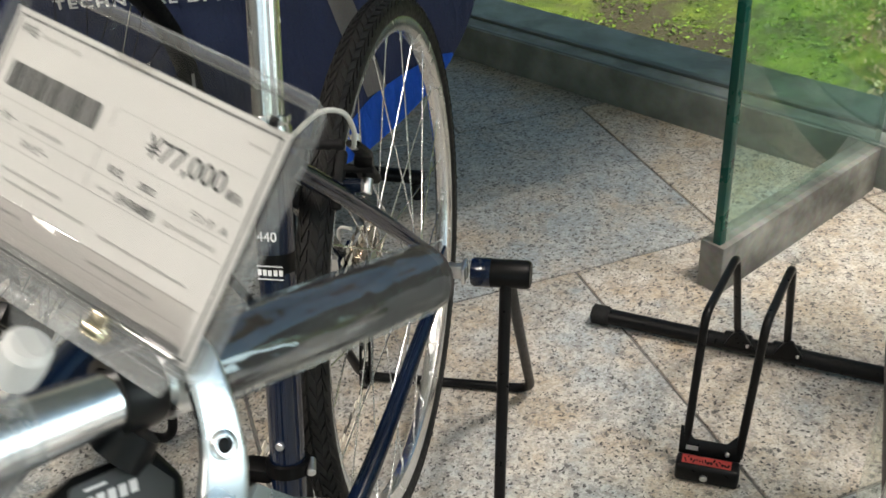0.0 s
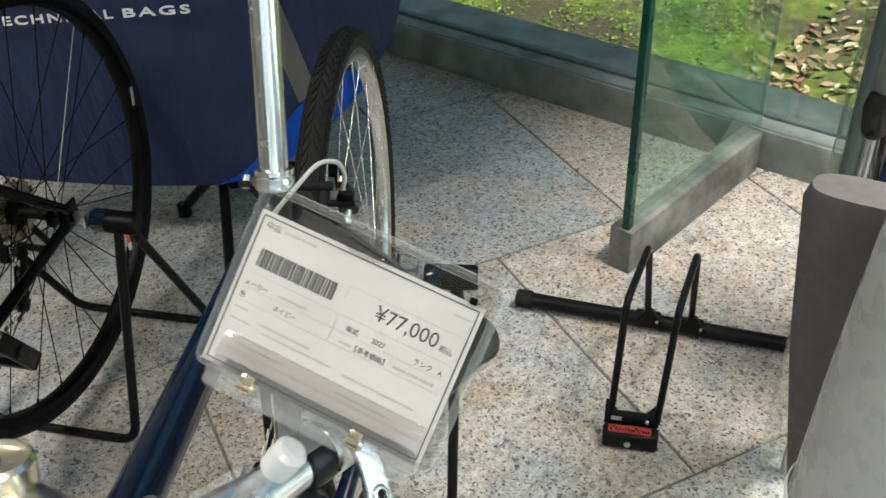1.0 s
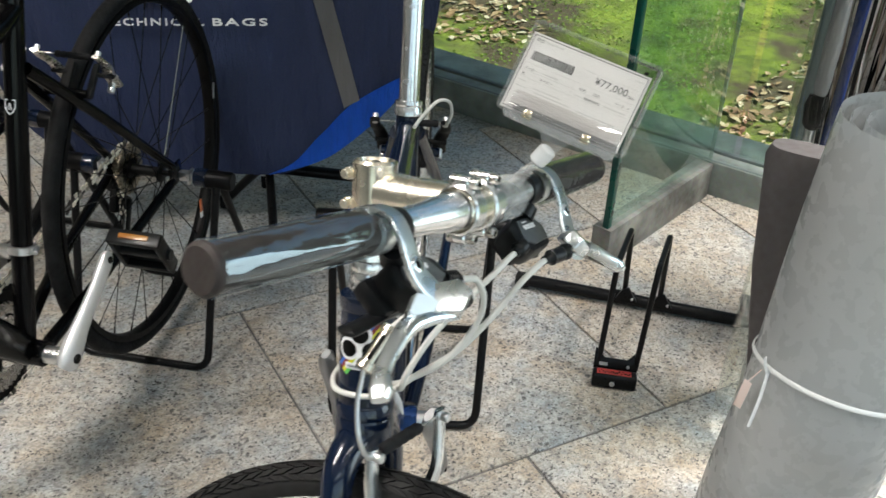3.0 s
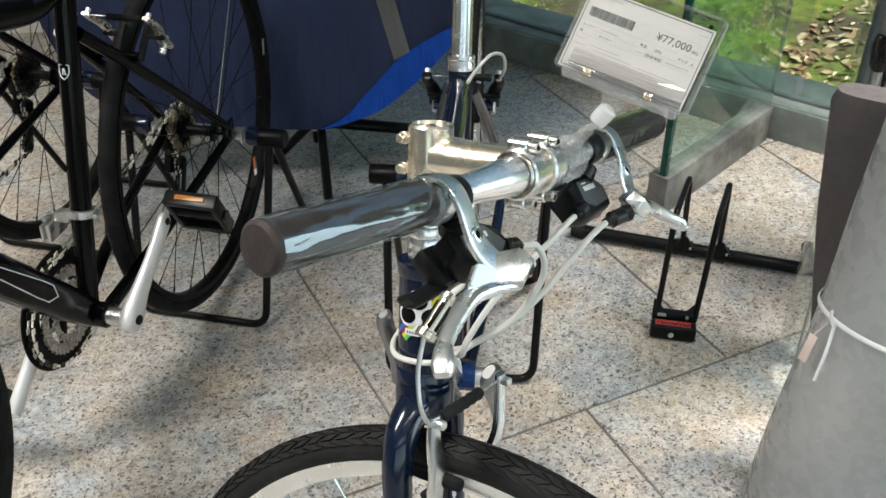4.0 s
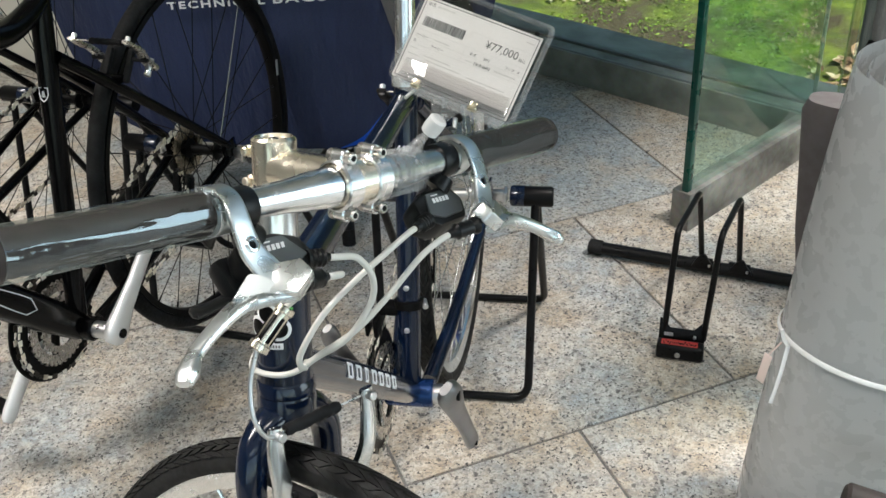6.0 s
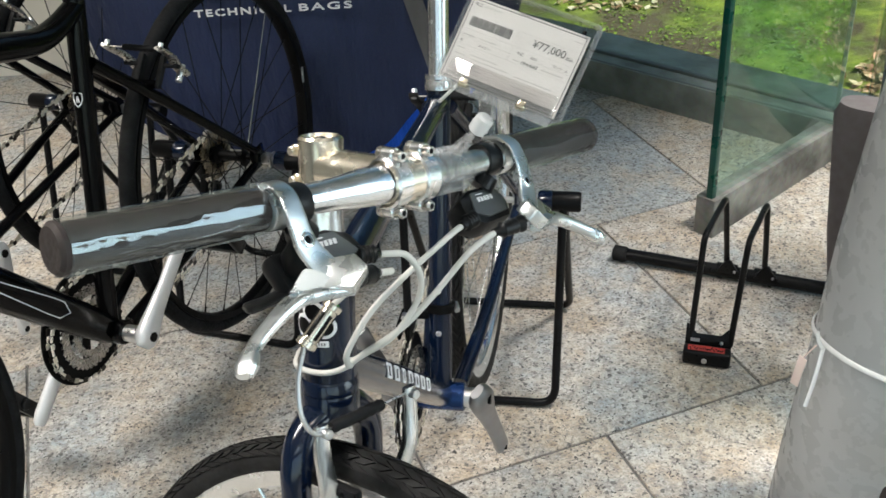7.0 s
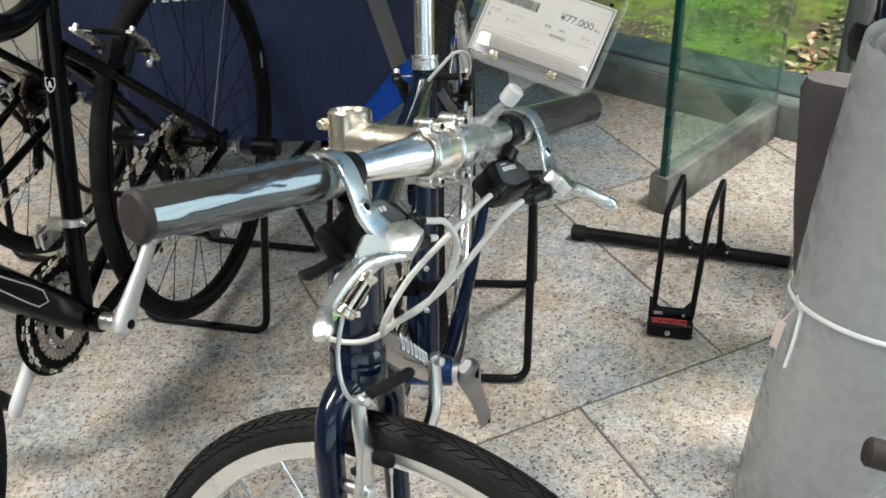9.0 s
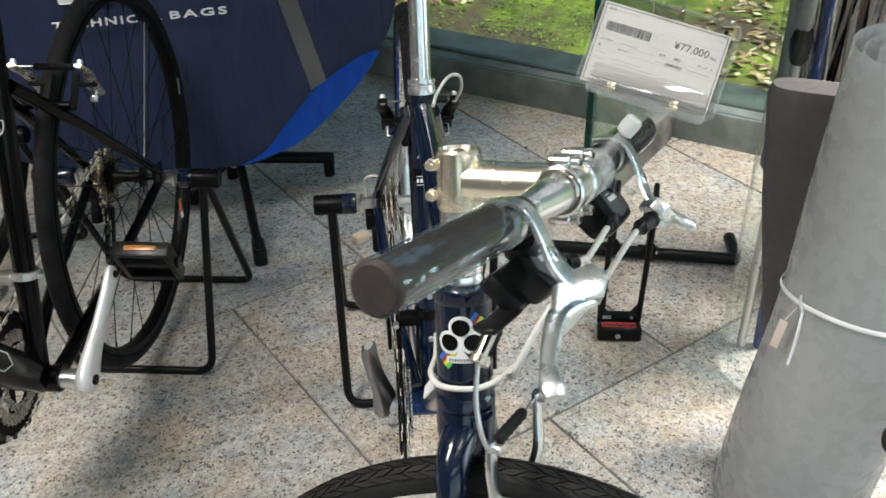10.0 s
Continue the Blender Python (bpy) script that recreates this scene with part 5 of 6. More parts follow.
# decals on the navy frame
LOWV, AXV = Vector((0.584, 0, 0.709)), Vector((-0.071, 0, 0.228)).normalized()
FWD = Vector((AXV.z, 0, -AXV.x))


def on_head(y, h, lift=0.0006):
    """A pose on the front of the head tube: x to the bicycle's left, y up, z outwards."""
    a = y / 0.0250
    out = FWD * math.cos(a) + Vector((0, 1, 0)) * math.sin(a)
    p = LOWV + AXV * h + out * (0.0250 + lift)
    return Matrix.Translation(p) @ Matrix((AXV.cross(out), AXV, out)).transposed().to_4x4()


def disc(y, h, r, lift):
    """A round patch that follows the head tube."""
    bm = bmesh.new()
    rings = [[bm.verts.new(on_head(y + r * f * math.cos(k * math.tau / 28), h + r * f * math.sin(k * math.tau / 28), lift).translation) for k in range(28)] for f in (0.02, 0.35, 0.7, 1.0)]
    for p, q in zip(rings, rings[1:]):
        for k in range(28):
            bm.faces.new((p[k], p[(k + 1) % 28], q[(k + 1) % 28], q[k]))
    bm.faces.new(rings[0])
    return bm


EY = -0.005
lobes = ((EY - 0.0100, 0.0742), (EY + 0.0100, 0.0742), (EY, 0.0880))
def head_patch(outline, lift):
    """A patch on the head tube: rows of (height, left edge, right edge)."""
    bm = bmesh.new()
    rows = [[bm.verts.new(on_head(y0 + (y1 - y0) * k / 10, h, lift).translation) for k in range(11)] for h, y0, y1 in outline]
    for p, q in zip(rows, rows[1:]):
        for k in range(10):
            bm.faces.new((p[k], p[k + 1], q[k + 1], q[k]))
    return bm


badge = part("head_badge", head_patch([(0.0556, EY - 0.0130, EY + 0.0130), (0.0614, EY - 0.0130, EY + 0.0130)], 0.0012), PRINT_WHITE, navy_bike, "white label under a three-lobed emblem")
each("emblem_lobe", [disc(y, h, 0.0106, 0.0012) for y, h in lobes], PRINT_WHITE, badge)
part("emblem_stem", head_patch([(0.0612, EY - 0.0062, EY + 0.0062), (0.0632, EY - 0.0042, EY + 0.0042), (0.0665, EY - 0.0022, EY + 0.0022), (0.0700, EY - 0.0020, EY + 0.0020), (0.0745, EY - 0.0040, EY + 0.0040)], 0.0013), PRINT_WHITE, badge)
each("emblem_fill", [disc(y, h, 0.0076, 0.0018) for y, h in lobes], BLACK_SATIN, badge)
part("label_marks", joined(*[moved(box(0.0013, 0.0024, 0.0004, 0), on_head(EY + k * 0.0024, 0.0585, 0.0018)) for k in range(-4, 5)]), INK, badge)
BLUE_PRINT = surface("blue_print", (0.02, 0.12, 0.48), 0.5, vary=0.1, scale=80, grain=0.0)
for n, mat in enumerate((BLUE_PRINT, RED_PRINT, YELLOW_PRINT, GREEN_PRINT)):
    part("stripe", joined(*[moved(box(0.0040, 0.0034, 0.0004, 0), on_head(-0.0225 + 0.0022 * k + 0.0026 * (n - 1), 0.0560 + 0.0027 * k - 0.0022 * (n - 1), 0.0004) @ pose(0, 0, 0, 0, 0, 51)) for k in range(16)]), mat, badge)
BB1, DJ = Vector((0.135, 0, 0.322)), LOWV + AXV * 0.034
dn = (DJ - BB1).normalized()
for k, w in enumerate((0.021, 0.023, 0.013, 0.023, 0.022, 0.023, 0.022)):
    for side in (-1, 1):
        p = BB1 + dn * (0.45 - 0.038 * k)
        a = radians(10)
        up = Vector((-dn.z, 0, dn.x))
        out = (Vector((0, side, 0)) * math.cos(a) + up * math.sin(a)).normalized()
        m = Matrix.Translation(p + out * 0.0212) @ Matrix((dn, out.cross(dn), out)).transposed().to_4x4()
        part("wordmark_letter", joined(moved(box(w * 0.95, 0.0030, 0.0008, 0), m @ pose(0, 0.0068, -0.0006)), moved(box(w * 0.95, 0.0030, 0.0008, 0), m @ pose(0, -0.0068, -0.0006)), moved(box(w * 0.24, 0.0140, 0.0008, 0), m @ pose(-w * 0.38, 0, 0)),
                                       moved(box(w * 0.24, 0.0140, 0.0008, 0), m @ pose(w * 0.38, 0, 0))), PRINT_WHITE, navy_bike)
ST = (Vector((0, 0, 0.771)) - BB1).normalized()
sf = Vector((ST.z, 0, -ST.x))
pm = Matrix.Translation(BB1 + ST * 0.350 + sf * 0.0174) @ Matrix((Vector((0, 1, 0)), ST, sf)).transposed().to_4x4()
lettering("size_mark", "440", 0.0125, PRINT_WHITE, pm @ pose(-0.0105, 0.019, 0.0002), navy_bike)
part("size_label", joined(moved(lathe([(0.0171, -0.012), (0.0171, 0.006)], 28), Matrix.Translation(BB1 + ST * 0.350) @ (ST).to_track_quat("Z", "Y").to_matrix().to_4x4())), BLACK_SATIN, navy_bike)
part("name_label", joined(*[moved(box(0.0034, 0.0052, 0.0005, 0), pm @ pose(-0.010 + k * 0.005, -0.010, 0.0004 - abs(k - 2) * 0.0006)) for k in range(5)], moved(box(0.024, 0.0008, 0.0005, 0), pm @ pose(0, -0.004, -0.0003)), moved(box(0.024, 0.0008, 0.0005, 0), pm @ pose(0, -0.016, -0.0003))), PRINT_WHITE, navy_bike)
for h in (0.105, 0.170):
    part("bottle_boss", rod(BB1 + ST * h + sf * 0.014, BB1 + ST * h + sf * 0.0205, 0.0042, 14), SATIN_SILVER, navy_bike, "silver bottle-cage bolt")

part("gear_cable", tube(smooth_path([(-0.345, -0.062, 0.446), (-0.356, -0.080, 0.440), (-0.360, -0.087, 0.421), (-0.360, -0.083, 0.362), (-0.358, -0.078, 0.310), (-0.340, -0.074, 0.282), (-0.320, -0.072, 0.290)], 8), 0.0024, 10), WHITE_HOUSING, navy_bike, "white gear cable housing looping behind the hub")

# ---- price card clipped to the handlebar ----
PAPER_CORNER = Vector((-0.0654, 0.3301, 1.0379))
cx = Vector((0.0842, -0.0556, -0.0205)).normalized()
cy = -Vector((-0.0312, -0.0288, -0.0504))
cy = (cy - cx * cy.dot(cx)).normalized()
cz = cx.cross(cy)
CW, CH = 0.1130, 0.0805
CARD = Matrix.Translation(PAPER_CORNER + cx * 0.0515 - cy * 0.0285) @ Matrix((cx, cy, cz)).transposed().to_4x4()
card = thing("price_card", "white printed price card in a clear plastic clip-on holder", "price card")


def on_card(name, bm, mat, label="", parent=None):
    return part(name, moved(bm, CARD), mat, parent or card, label)


def card_outline(w, h, r):
    """Rounded outline of the holder, which stands a little to one side of the paper."""
    out = []
    for cx_, cy_, a0 in ((w / 2 - r, h / 2 - r, 0), (-w / 2 + r, h / 2 - r, 90), (-w / 2 + r, -h / 2 + r, 180), (w / 2 - r, -h / 2 + r, 270)):
        out += [(cx_ + 0.0015 + r * math.cos(radians(a0 + k * 18)), cy_ + r * math.sin(radians(a0 + k * 18))) for k in range(6)]
    return out


holder = on_card("holder", prism(card_outline(CW, CH, 0.004), 0.0007, m=pose(0, 0, 0.0016)), CLEAR, "clear plastic sleeve")
on_card("holder_back", prism(card_outline(CW, CH, 0.004), 0.0007, m=pose(0, 0, -0.0022)), CLEAR)
rim_pts = [(x, y, 0.0) for x, y in card_outline(CW, CH, 0.004)]
on_card("holder_rim", tube(rim_pts, 0.0020, 8, closed=True, squash=(1.0, 1.7)), CLIP, "thick clear rim")
PW, PH = 0.1070, 0.0700
paper = on_card("paper", box(PW, PH, 0.0004, 0, pose(0.0, -0.0045, 0.0002)), PAPER, "white printed paper")
TOPZ = 0.0006


def line(x0, y0, x1, y1, w, mat, name="rule"):
    return on_card(name, box(max(abs(x1 - x0), w), max(abs(y1 - y0), w), 0.0002, 0, pose((x0 + x1) / 2, (y0 + y1) / 2 - 0.0045, TOPZ)), mat, "", paper)


ex, ey = PW / 2 - 0.002, PH / 2 - 0.002
for args in ((-ex, ey, ex, ey), (-ex, -ey, ex, -ey), (-ex, -ey, -ex, ey), (ex, -ey, ex, ey)):
    line(*args, 0.0006, INK, "border")
for args in ((-ex + 0.002, 0.0080, -0.004, 0.0080), (-ex + 0.002, 0.0012, ex - 0.002, 0.0012), (-ex + 0.002, -0.0048, ex - 0.002, -0.0048), (-0.0035, 0.0080, -0.0035, -0.0048), (-0.0035, 0.0205, -0.0035, 0.0150),
             (-0.0035, 0.0205, ex - 0.003, 0.0205), (-0.0035, 0.0080, ex - 0.002, 0.0080), (-ex + 0.002, -0.0195, ex - 0.002, -0.0195), (-ex + 0.006, -0.0255, ex - 0.004, -0.0255)):
    line(*args, 0.00018, PALE_INK)
bar_rng = random.Random(4)
x = -0.0467
bars = []
while x < -0.0090:
    w = bar_rng.choice((0.0003, 0.0004, 0.0006, 0.0009))
    bars.append(box(w, 0.0080, 0.0002, 0, pose(x + w / 2, 0.0154 - 0.0045, TOPZ)))
    x += w + bar_rng.choice((0.0003, 0.0004, 0.0007))
on_card("barcode", joined(*bars), INK, "", paper)


def print_text(body, size, x, y, mat=INK, bold=0.0):
    return lettering("print", body, size, mat, CARD @ pose(x, y - 0.0045, TOPZ), paper, 0.0001, bold=bold)


print_text("¥77,000", 0.0090, 0.0115, 0.0120)
print_text("税込", 0.0030, 0.0420, 0.0118)
print_text("中古", 0.0036, -0.0490, 0.0282)
for text, x, y in (("メーカー", -0.0485, 0.0022), ("ネイビー", -0.0318, -0.0032), ("色", -0.0485, -0.0032), ("年式", 0.0020, 0.0026), ("2022", 0.0145, 0.0026), ("ランク", 0.0340, 0.0024), ("A", 0.0455, 0.0024), ("【参考価格】", 0.0070, -0.0036)):
    print_text(text, 0.0030, x, y)


def scribble(x0, y, length, size, seed):
    """Rows of writing too small to read, as plain bars."""
    r, out, x = random.Random(seed), [], x0
    while x < x0 + length:
        w = size * r.uniform(0.5, 1.0)
        out.append(box(w * 0.7, size * r.uniform(0.35, 0.6), 0.0002, 0, pose(x + w / 2, y - 0.0045, TOPZ)))
        x += w
    on_card("small_print", joined(*out), PALE_INK, "", paper)


for args in ((-0.040, 0.0294, 0.016, 0.0024, 1), (-0.0318, 0.0034, 0.014, 0.0022, 7), (0.0010, -0.0026, 0.005, 0.0018, 2), (0.0270, -0.0024, 0.018, 0.0024, 8), (-0.0485, -0.0080, 0.007, 0.0020, 9), (-0.0485, -0.0132, 0.009, 0.0020, 13),
             (-0.0345, -0.0112, 0.024, 0.0019, 3), (-0.0320, -0.0143, 0.034, 0.0019, 4), (0.0080, -0.0150, 0.034, 0.0017, 5), (-0.0400, -0.0225, 0.020, 0.0015, 10), (0.0080, -0.0228, 0.026, 0.0015, 6), (0.036, -0.0300, 0.012, 0.0013, 11), (0.042, 0.0280, 0.007, 0.0016, 12)):
    scribble(*args)
# thumb notch and slot at the top, clip rail with two rivets along the lower edge
on_card("thumb_notch", tube([(-0.0025 + 0.0125 * math.cos(radians(a)), CH / 2 - 0.0015 + 0.0095 * math.sin(radians(a)), 0.0026) for a in range(175, 366, 10)], 0.0011, 8), CLEAR, "", holder)
on_card("punch_hole", box(0.0034, 0.0030, 0.0006, 0.0006, pose(CW / 2 - 0.0085, CH / 2 - 0.0085, 0.0028)), BLACK_SATIN, "", holder)
rail = on_card("clip_rail", joined(prism([(-0.049, -0.010), (0.049, -0.010), (0.051, -0.003), (0.048, 0.0045), (-0.048, 0.0045), (-0.051, -0.003)], 0.0030, 0.0012, m=pose(0.003, -CH / 2 + 0.002, 0.0032)),
                                   tube([(-0.046, -CH / 2 - 0.0045, 0.0062), (0.052, -CH / 2 - 0.0045, 0.0062)], 0.0026, 12),
                                   prism([(-0.045, -0.008), (0.045, -0.008), (0.047, -0.002), (0.043, 0.0045), (-0.043, 0.0045), (-0.047, -0.002)], 0.0030, 0.001, m=pose(0.004, -CH / 2 + 0.002, -0.0062))), CLIP, "clear hinged clip rail")
# extra clear plate, added for the glare across the lower paper
on_card("glare_flap", prism([(-0.048, 0.0), (0.048, 0.0), (0.050, 0.003), (0.048, 0.0150), (-0.048, 0.0150), (-0.050, 0.003)], 0.0012, 0.0004, m=pose(0.003, -CH / 2 + 0.003, 0.0046)), glass("glare_flap_plastic", (0.97, 0.97, 0.97), rough=0.04, base=0.07), "clear flap added to catch glare over the paper", rail)
for x in (-0.027, 0.026):
    on_card("rivet", joined(rod((x - 0.004, -CH / 2 - 0.001, 0.0066), (x + 0.004, -CH / 2 - 0.001, 0.0066), 0.0026, 14), box(0.006, 0.007, 0.002, 0.0006, pose(x, -CH / 2 + 0.001, 0.0070))), BRASS, "brass spring rivet", rail)
neck = on_card("neck", prism([(-0.012, -0.006), (0.014, -0.006), (0.006, -0.019), (-0.004, -0.020)], 0.005, 0.0015, m=pose(0.000, -CH / 2, -0.003)), CLIP, "clear neck")
knob_top = CARD @ Vector((0.0012, -CH / 2 - 0.017, 0.0))
bar_at = ROOT_1 @ STEER @ Vector((BX, 0.052, BZ))
knob_low = knob_top + (bar_at - knob_top).normalized() * 0.017
part("knob", joined(tube([knob_top + (knob_low - knob_top) * t for t in (0, 0.1, 0.5, 0.9, 1.0)], [0.0055, 0.0076, 0.0080, 0.0074, 0.005], 20)), milky("frosted_plastic", (0.93, 0.93, 0.92), 0.55), card, "white swivel knob")
# clear jaw: a moulded shell round the bar with thick rims and an arm up to the knob
JAW = ROOT_1 @ STEER @ pose(BX, 0.050, BZ, -90)


def shell(a0, a1, r, width, thick):
    bm = bmesh.new()
    rings = [[bm.verts.new((rr * math.cos(radians(a)), rr * math.sin(radians(a)), z)) for rr, z in ((r, -width / 2), (r + thick, -width / 2), (r + thick, width / 2), (r, width / 2))] for a in range(a0, a1 + 1, 12)]
    for p, q in zip(rings, rings[1:]):
        for k in range(4):
            bm.faces.new((p[k], p[(k + 1) % 4], q[(k + 1) % 4], q[k]))
    bm.faces.new(rings[0][::-1])
    bm.faces.new(rings[-1])
    return bm


def jaw_rim(a0, a1, r, z):
    return tube([(r * math.cos(radians(a)), r * math.sin(radians(a)), z) for a in range(a0, a1 + 1, 12)], 0.0013, 8)


jaw_ob = part("clip_jaw", joined(moved(shell(-108, 96, 0.0172, 0.034, 0.0020), JAW), *[moved(jaw_rim(-108, 96, 0.0186, z), JAW) for z in (-0.017, -0.006, 0.006, 0.017)],
                                 *[moved(tube([(0.0186 * math.cos(radians(a)), 0.0186 * math.sin(radians(a)), z) for z in (-0.017, 0.017)], 0.0013, 8), JAW) for a in (-108, -60, 0, 48, 96)]), JAW_CLEAR, card, "clear plastic clip jaw")
arm_top = knob_low + (knob_top - knob_low) * 0.15
foot_a, foot_b = JAW @ Vector((0.014, -0.0165, -0.012)), JAW @ Vector((0.014, -0.0165, 0.010))
for foot in (foot_a, foot_b):
    part("arm", tube(smooth_path([foot, foot * 0.5 + arm_top * 0.5 + Vector((0, 0, 0.002)), arm_top], 6), [0.0030] * 10 + [0.0036] * 3, 10, squash=(1.0, 0.6)), CLIP, jaw_ob)
part("web", tube([(foot_a + foot_b) / 2, ((foot_a + foot_b) / 2) * 0.5 + arm_top * 0.5, arm_top], [0.0105, 0.0085, 0.0050], 16, squash=(1.0, 0.22)), JAW_CLEAR, jaw_ob)

# ---- floor rack for one wheel ----
rack = thing("wheel_rack", "black tubular floor rack with two wheel hoops", "bicycle rack")
RA, RB = Vector((0.290, 1.500, 0.021)), Vector((0.775, 1.272, 0.021))
rd = (RB - RA).normalized()
rail_bar = part("rail", tube([RA, RB], 0.0150, 20), BLACK_TUBE, rack, "black steel floor rail")
part("end_cap", joined(tube([RA - rd * 0.006, RA - rd * 0.003, RA + rd * 0.024, RA + rd * 0.028], [0.013, 0.0185, 0.0185, 0.016], 20)), RUBBER, rail_bar, "black rubber end cap")
part("rail_return", tube(rounded_path([RB - rd * 0.01, RB + rd * 0.012, RB + rd * 0.012 + Vector((0.35, 0.93, 0)) * 0.10], 0.02), 0.0145, 16), BLACK_TUBE, rack)
for off, knee, front in ((0.0, (0.397, 1.163, 0.266), (0.379, 1.137, 0.030)), (0.083, (0.474, 1.131, 0.268), (0.453, 1.110, 0.030))):
    back = Vector((0.525, 1.395, 0.0)) + rd * off
    crown = back + Vector((-0.046, -0.086, 0.264))
    knee = Vector(knee)
    pts = rounded_path([(back.x, back.y, 0.03), crown, knee, front], 0.022)
    part("hoop", tube(pts, 0.0064, 14), BLACK_TUBE, rack, "bent black wheel hoop")
    part("hoop_bracket", joined(prism([(-0.026, 0.0), (0.026, 0.0), (0.012, 0.020), (0.004, 0.034), (-0.006, 0.034), (-0.016, 0.020)], 0.010, 0.002, m=pose(back.x, back.y - 0.014, 0.026, 90, 0, math.degrees(math.atan2(rd.y, rd.x)))),
                                tube([back + rd * x + Vector((0, 0, 0.021)) for x in (-0.024, -0.022, 0.022, 0.024)], [0.0150, 0.0172, 0.0172, 0.0150], 20)), BLACK_TUBE, rack)
    each("bracket_bolt", [rod((back.x + 0.010, back.y - 0.030, 0.034), (back.x + 0.010, back.y - 0.014, 0.034), 0.0045, 12)], SATIN_SILVER, rack)
PLT = pose(0.406, 1.104, 0, 0, 0, -19)
plate_ob = part("foot_plate", joined(box(0.094, 0.030, 0.034, 0.006, PLT @ pose(0, -0.006, 0.018), 3)), BLACK_TUBE, rack, "black foot plate with a worn red label")
part("cross_plate", prism([(-0.046, 0.0), (0.046, 0.0), (0.046, 0.046), (0.040, 0.044), (0.024, 0.026), (-0.024, 0.026), (-0.040, 0.044), (-0.046, 0.046)], 0.004, 0.001, m=PLT @ pose(0, 0.016, 0.026, 72)), BLACK_TUBE, plate_ob, "black cross plate with raised corners")
part("red_label", box(0.072, 0.017, 0.0008, 0, PLT @ pose(-0.002, -0.006, 0.0353)), RED_PRINT, plate_ob)
label_marks = []
mark_rng = random.Random(8)
for k in range(16):
    label_marks.append(box(mark_rng.uniform(0.0015, 0.004), mark_rng.uniform(0.002, 0.008), 0.0006, 0, PLT @ pose(-0.033 + k * 0.0042, -0.006 + mark_rng.uniform(-0.004, 0.004), 0.0359, 0, 0, mark_rng.uniform(-40, 40))))
part("label_print", joined(*label_marks), BLACK_SATIN, plate_ob)
part("pale_sticker", box(0.018, 0.0008, 0.007, 0, PLT @ pose(-0.026, 0.0125, 0.041, -18)), WEBBING, plate_ob)
each("plate_bolt", [rod(PLT @ Vector((-0.004, -0.025, 0.016)), PLT @ Vector((-0.004, -0.018, 0.016)), 0.0055, 14), rod(PLT @ Vector((0.026, 0.0085, 0.039)), PLT @ Vector((0.026, 0.015, 0.041)), 0.0032, 12)], SATIN_SILVER, plate_ob)

# ---- rolls of material leaning by the window ----
def loft(sections):
    bm = bmesh.new()
    rings = [[bm.verts.new(p) for p in sec] for sec in sections]
    n = len(rings[0])
    for a, b in zip(rings, rings[1:]):
        for k in range(n):
            bm.faces.new((a[k], a[(k + 1) % n], b[(k + 1) % n], b[k]))
    bm.faces.new(rings[0][::-1])
    bm.faces.new(rings[-1])
    return bm


def roll_sections(path, radii, inner=0.9, seg=48, steps=6):
    """A loosely wound sheet: rings along a smooth path; returns the outer rings."""
    pts = smooth_path(path, steps)
    n = len(pts)
    out = []
    for i, p in enumerate(pts):
        f = i / (n - 1) * (len(radii) - 1)
        j = min(int(f), len(radii) - 2)
        r = radii[j] + (radii[j + 1] - radii[j]) * (f - j)
        out.append([(p.x + r * math.cos(k * math.tau / seg), p.y + r * math.sin(k * math.tau / seg), p.z) for k in range(seg)])
    return out


ROLL_PATH = [(0.500, 0.610, 0.0), (0.486, 0.570, 0.22), (0.480, 0.535, 0.45), (0.492, 0.545, 0.64), (0.518, 0.568, 0.840)]
ROLL_R = [0.128, 0.122, 0.114, 0.108, 0.100]
roll = thing("vinyl_roll", "light grey vinyl sheet loosely rolled and tied with white tape", "roll")
secs = roll_sections(ROLL_PATH, ROLL_R)
bm = bmesh.new()
rings = [[bm.verts.new(p) for p in sec] for sec in secs]
for a, b in zip(rings, rings[1:]):
    for k in range(48):
        bm.faces.new((a[k], a[(k + 1) % 48], b[(k + 1) % 48], b[k]))
outer = bmesh.ops.solidify(bm, geom=bm.faces[:], thickness=0.004)
part("sheet", bm, GREY_VINYL, roll, "light grey vinyl")
bm = bmesh.new()
top = Vector(ROLL_PATH[-1])
spiral = [(0.090 - 0.034 * k / 80, math.radians(40 + k * 8)) for k in range(81)]
lowr = [bm.verts.new((top.x - 0.022 + r * math.cos(a), top.y - 0.016 + r * math.sin(a), top.z - 0.16)) for r, a in spiral]
highr = [bm.verts.new((top.x + r * math.cos(a), top.y + r * math.sin(a), top.z - 0.010)) for r, a in spiral]
for k in range(80):
    bm.faces.new((lowr[k], lowr[k + 1], highr[k + 1], highr[k]))
bmesh.ops.solidify(bm, geom=bm.faces[:], thickness=0.0025)
part("inner_turn", bm, GREY_VINYL, roll, "inner turns of the sheet")
tz = 0.47
tc = smooth_path(ROLL_PATH, 20)[int(tz / 0.840 * 80)]
ring = [(tc.x + 0.1165 * math.cos(radians(a)), tc.y + 0.1165 * math.sin(radians(a)), tz + 0.030 * math.cos(radians(a - 215)) + 0.004) for a in range(0, 360, 6)]
tie = part("tie", tube(ring, 0.0034, 8, closed=True, squash=(0.35, 1.0)), WHITE_PLASTIC, roll, "flat white tying tape")
kx, ky = tc.x + 0.1165 * math.cos(radians(188)), tc.y + 0.1165 * math.sin(radians(188))
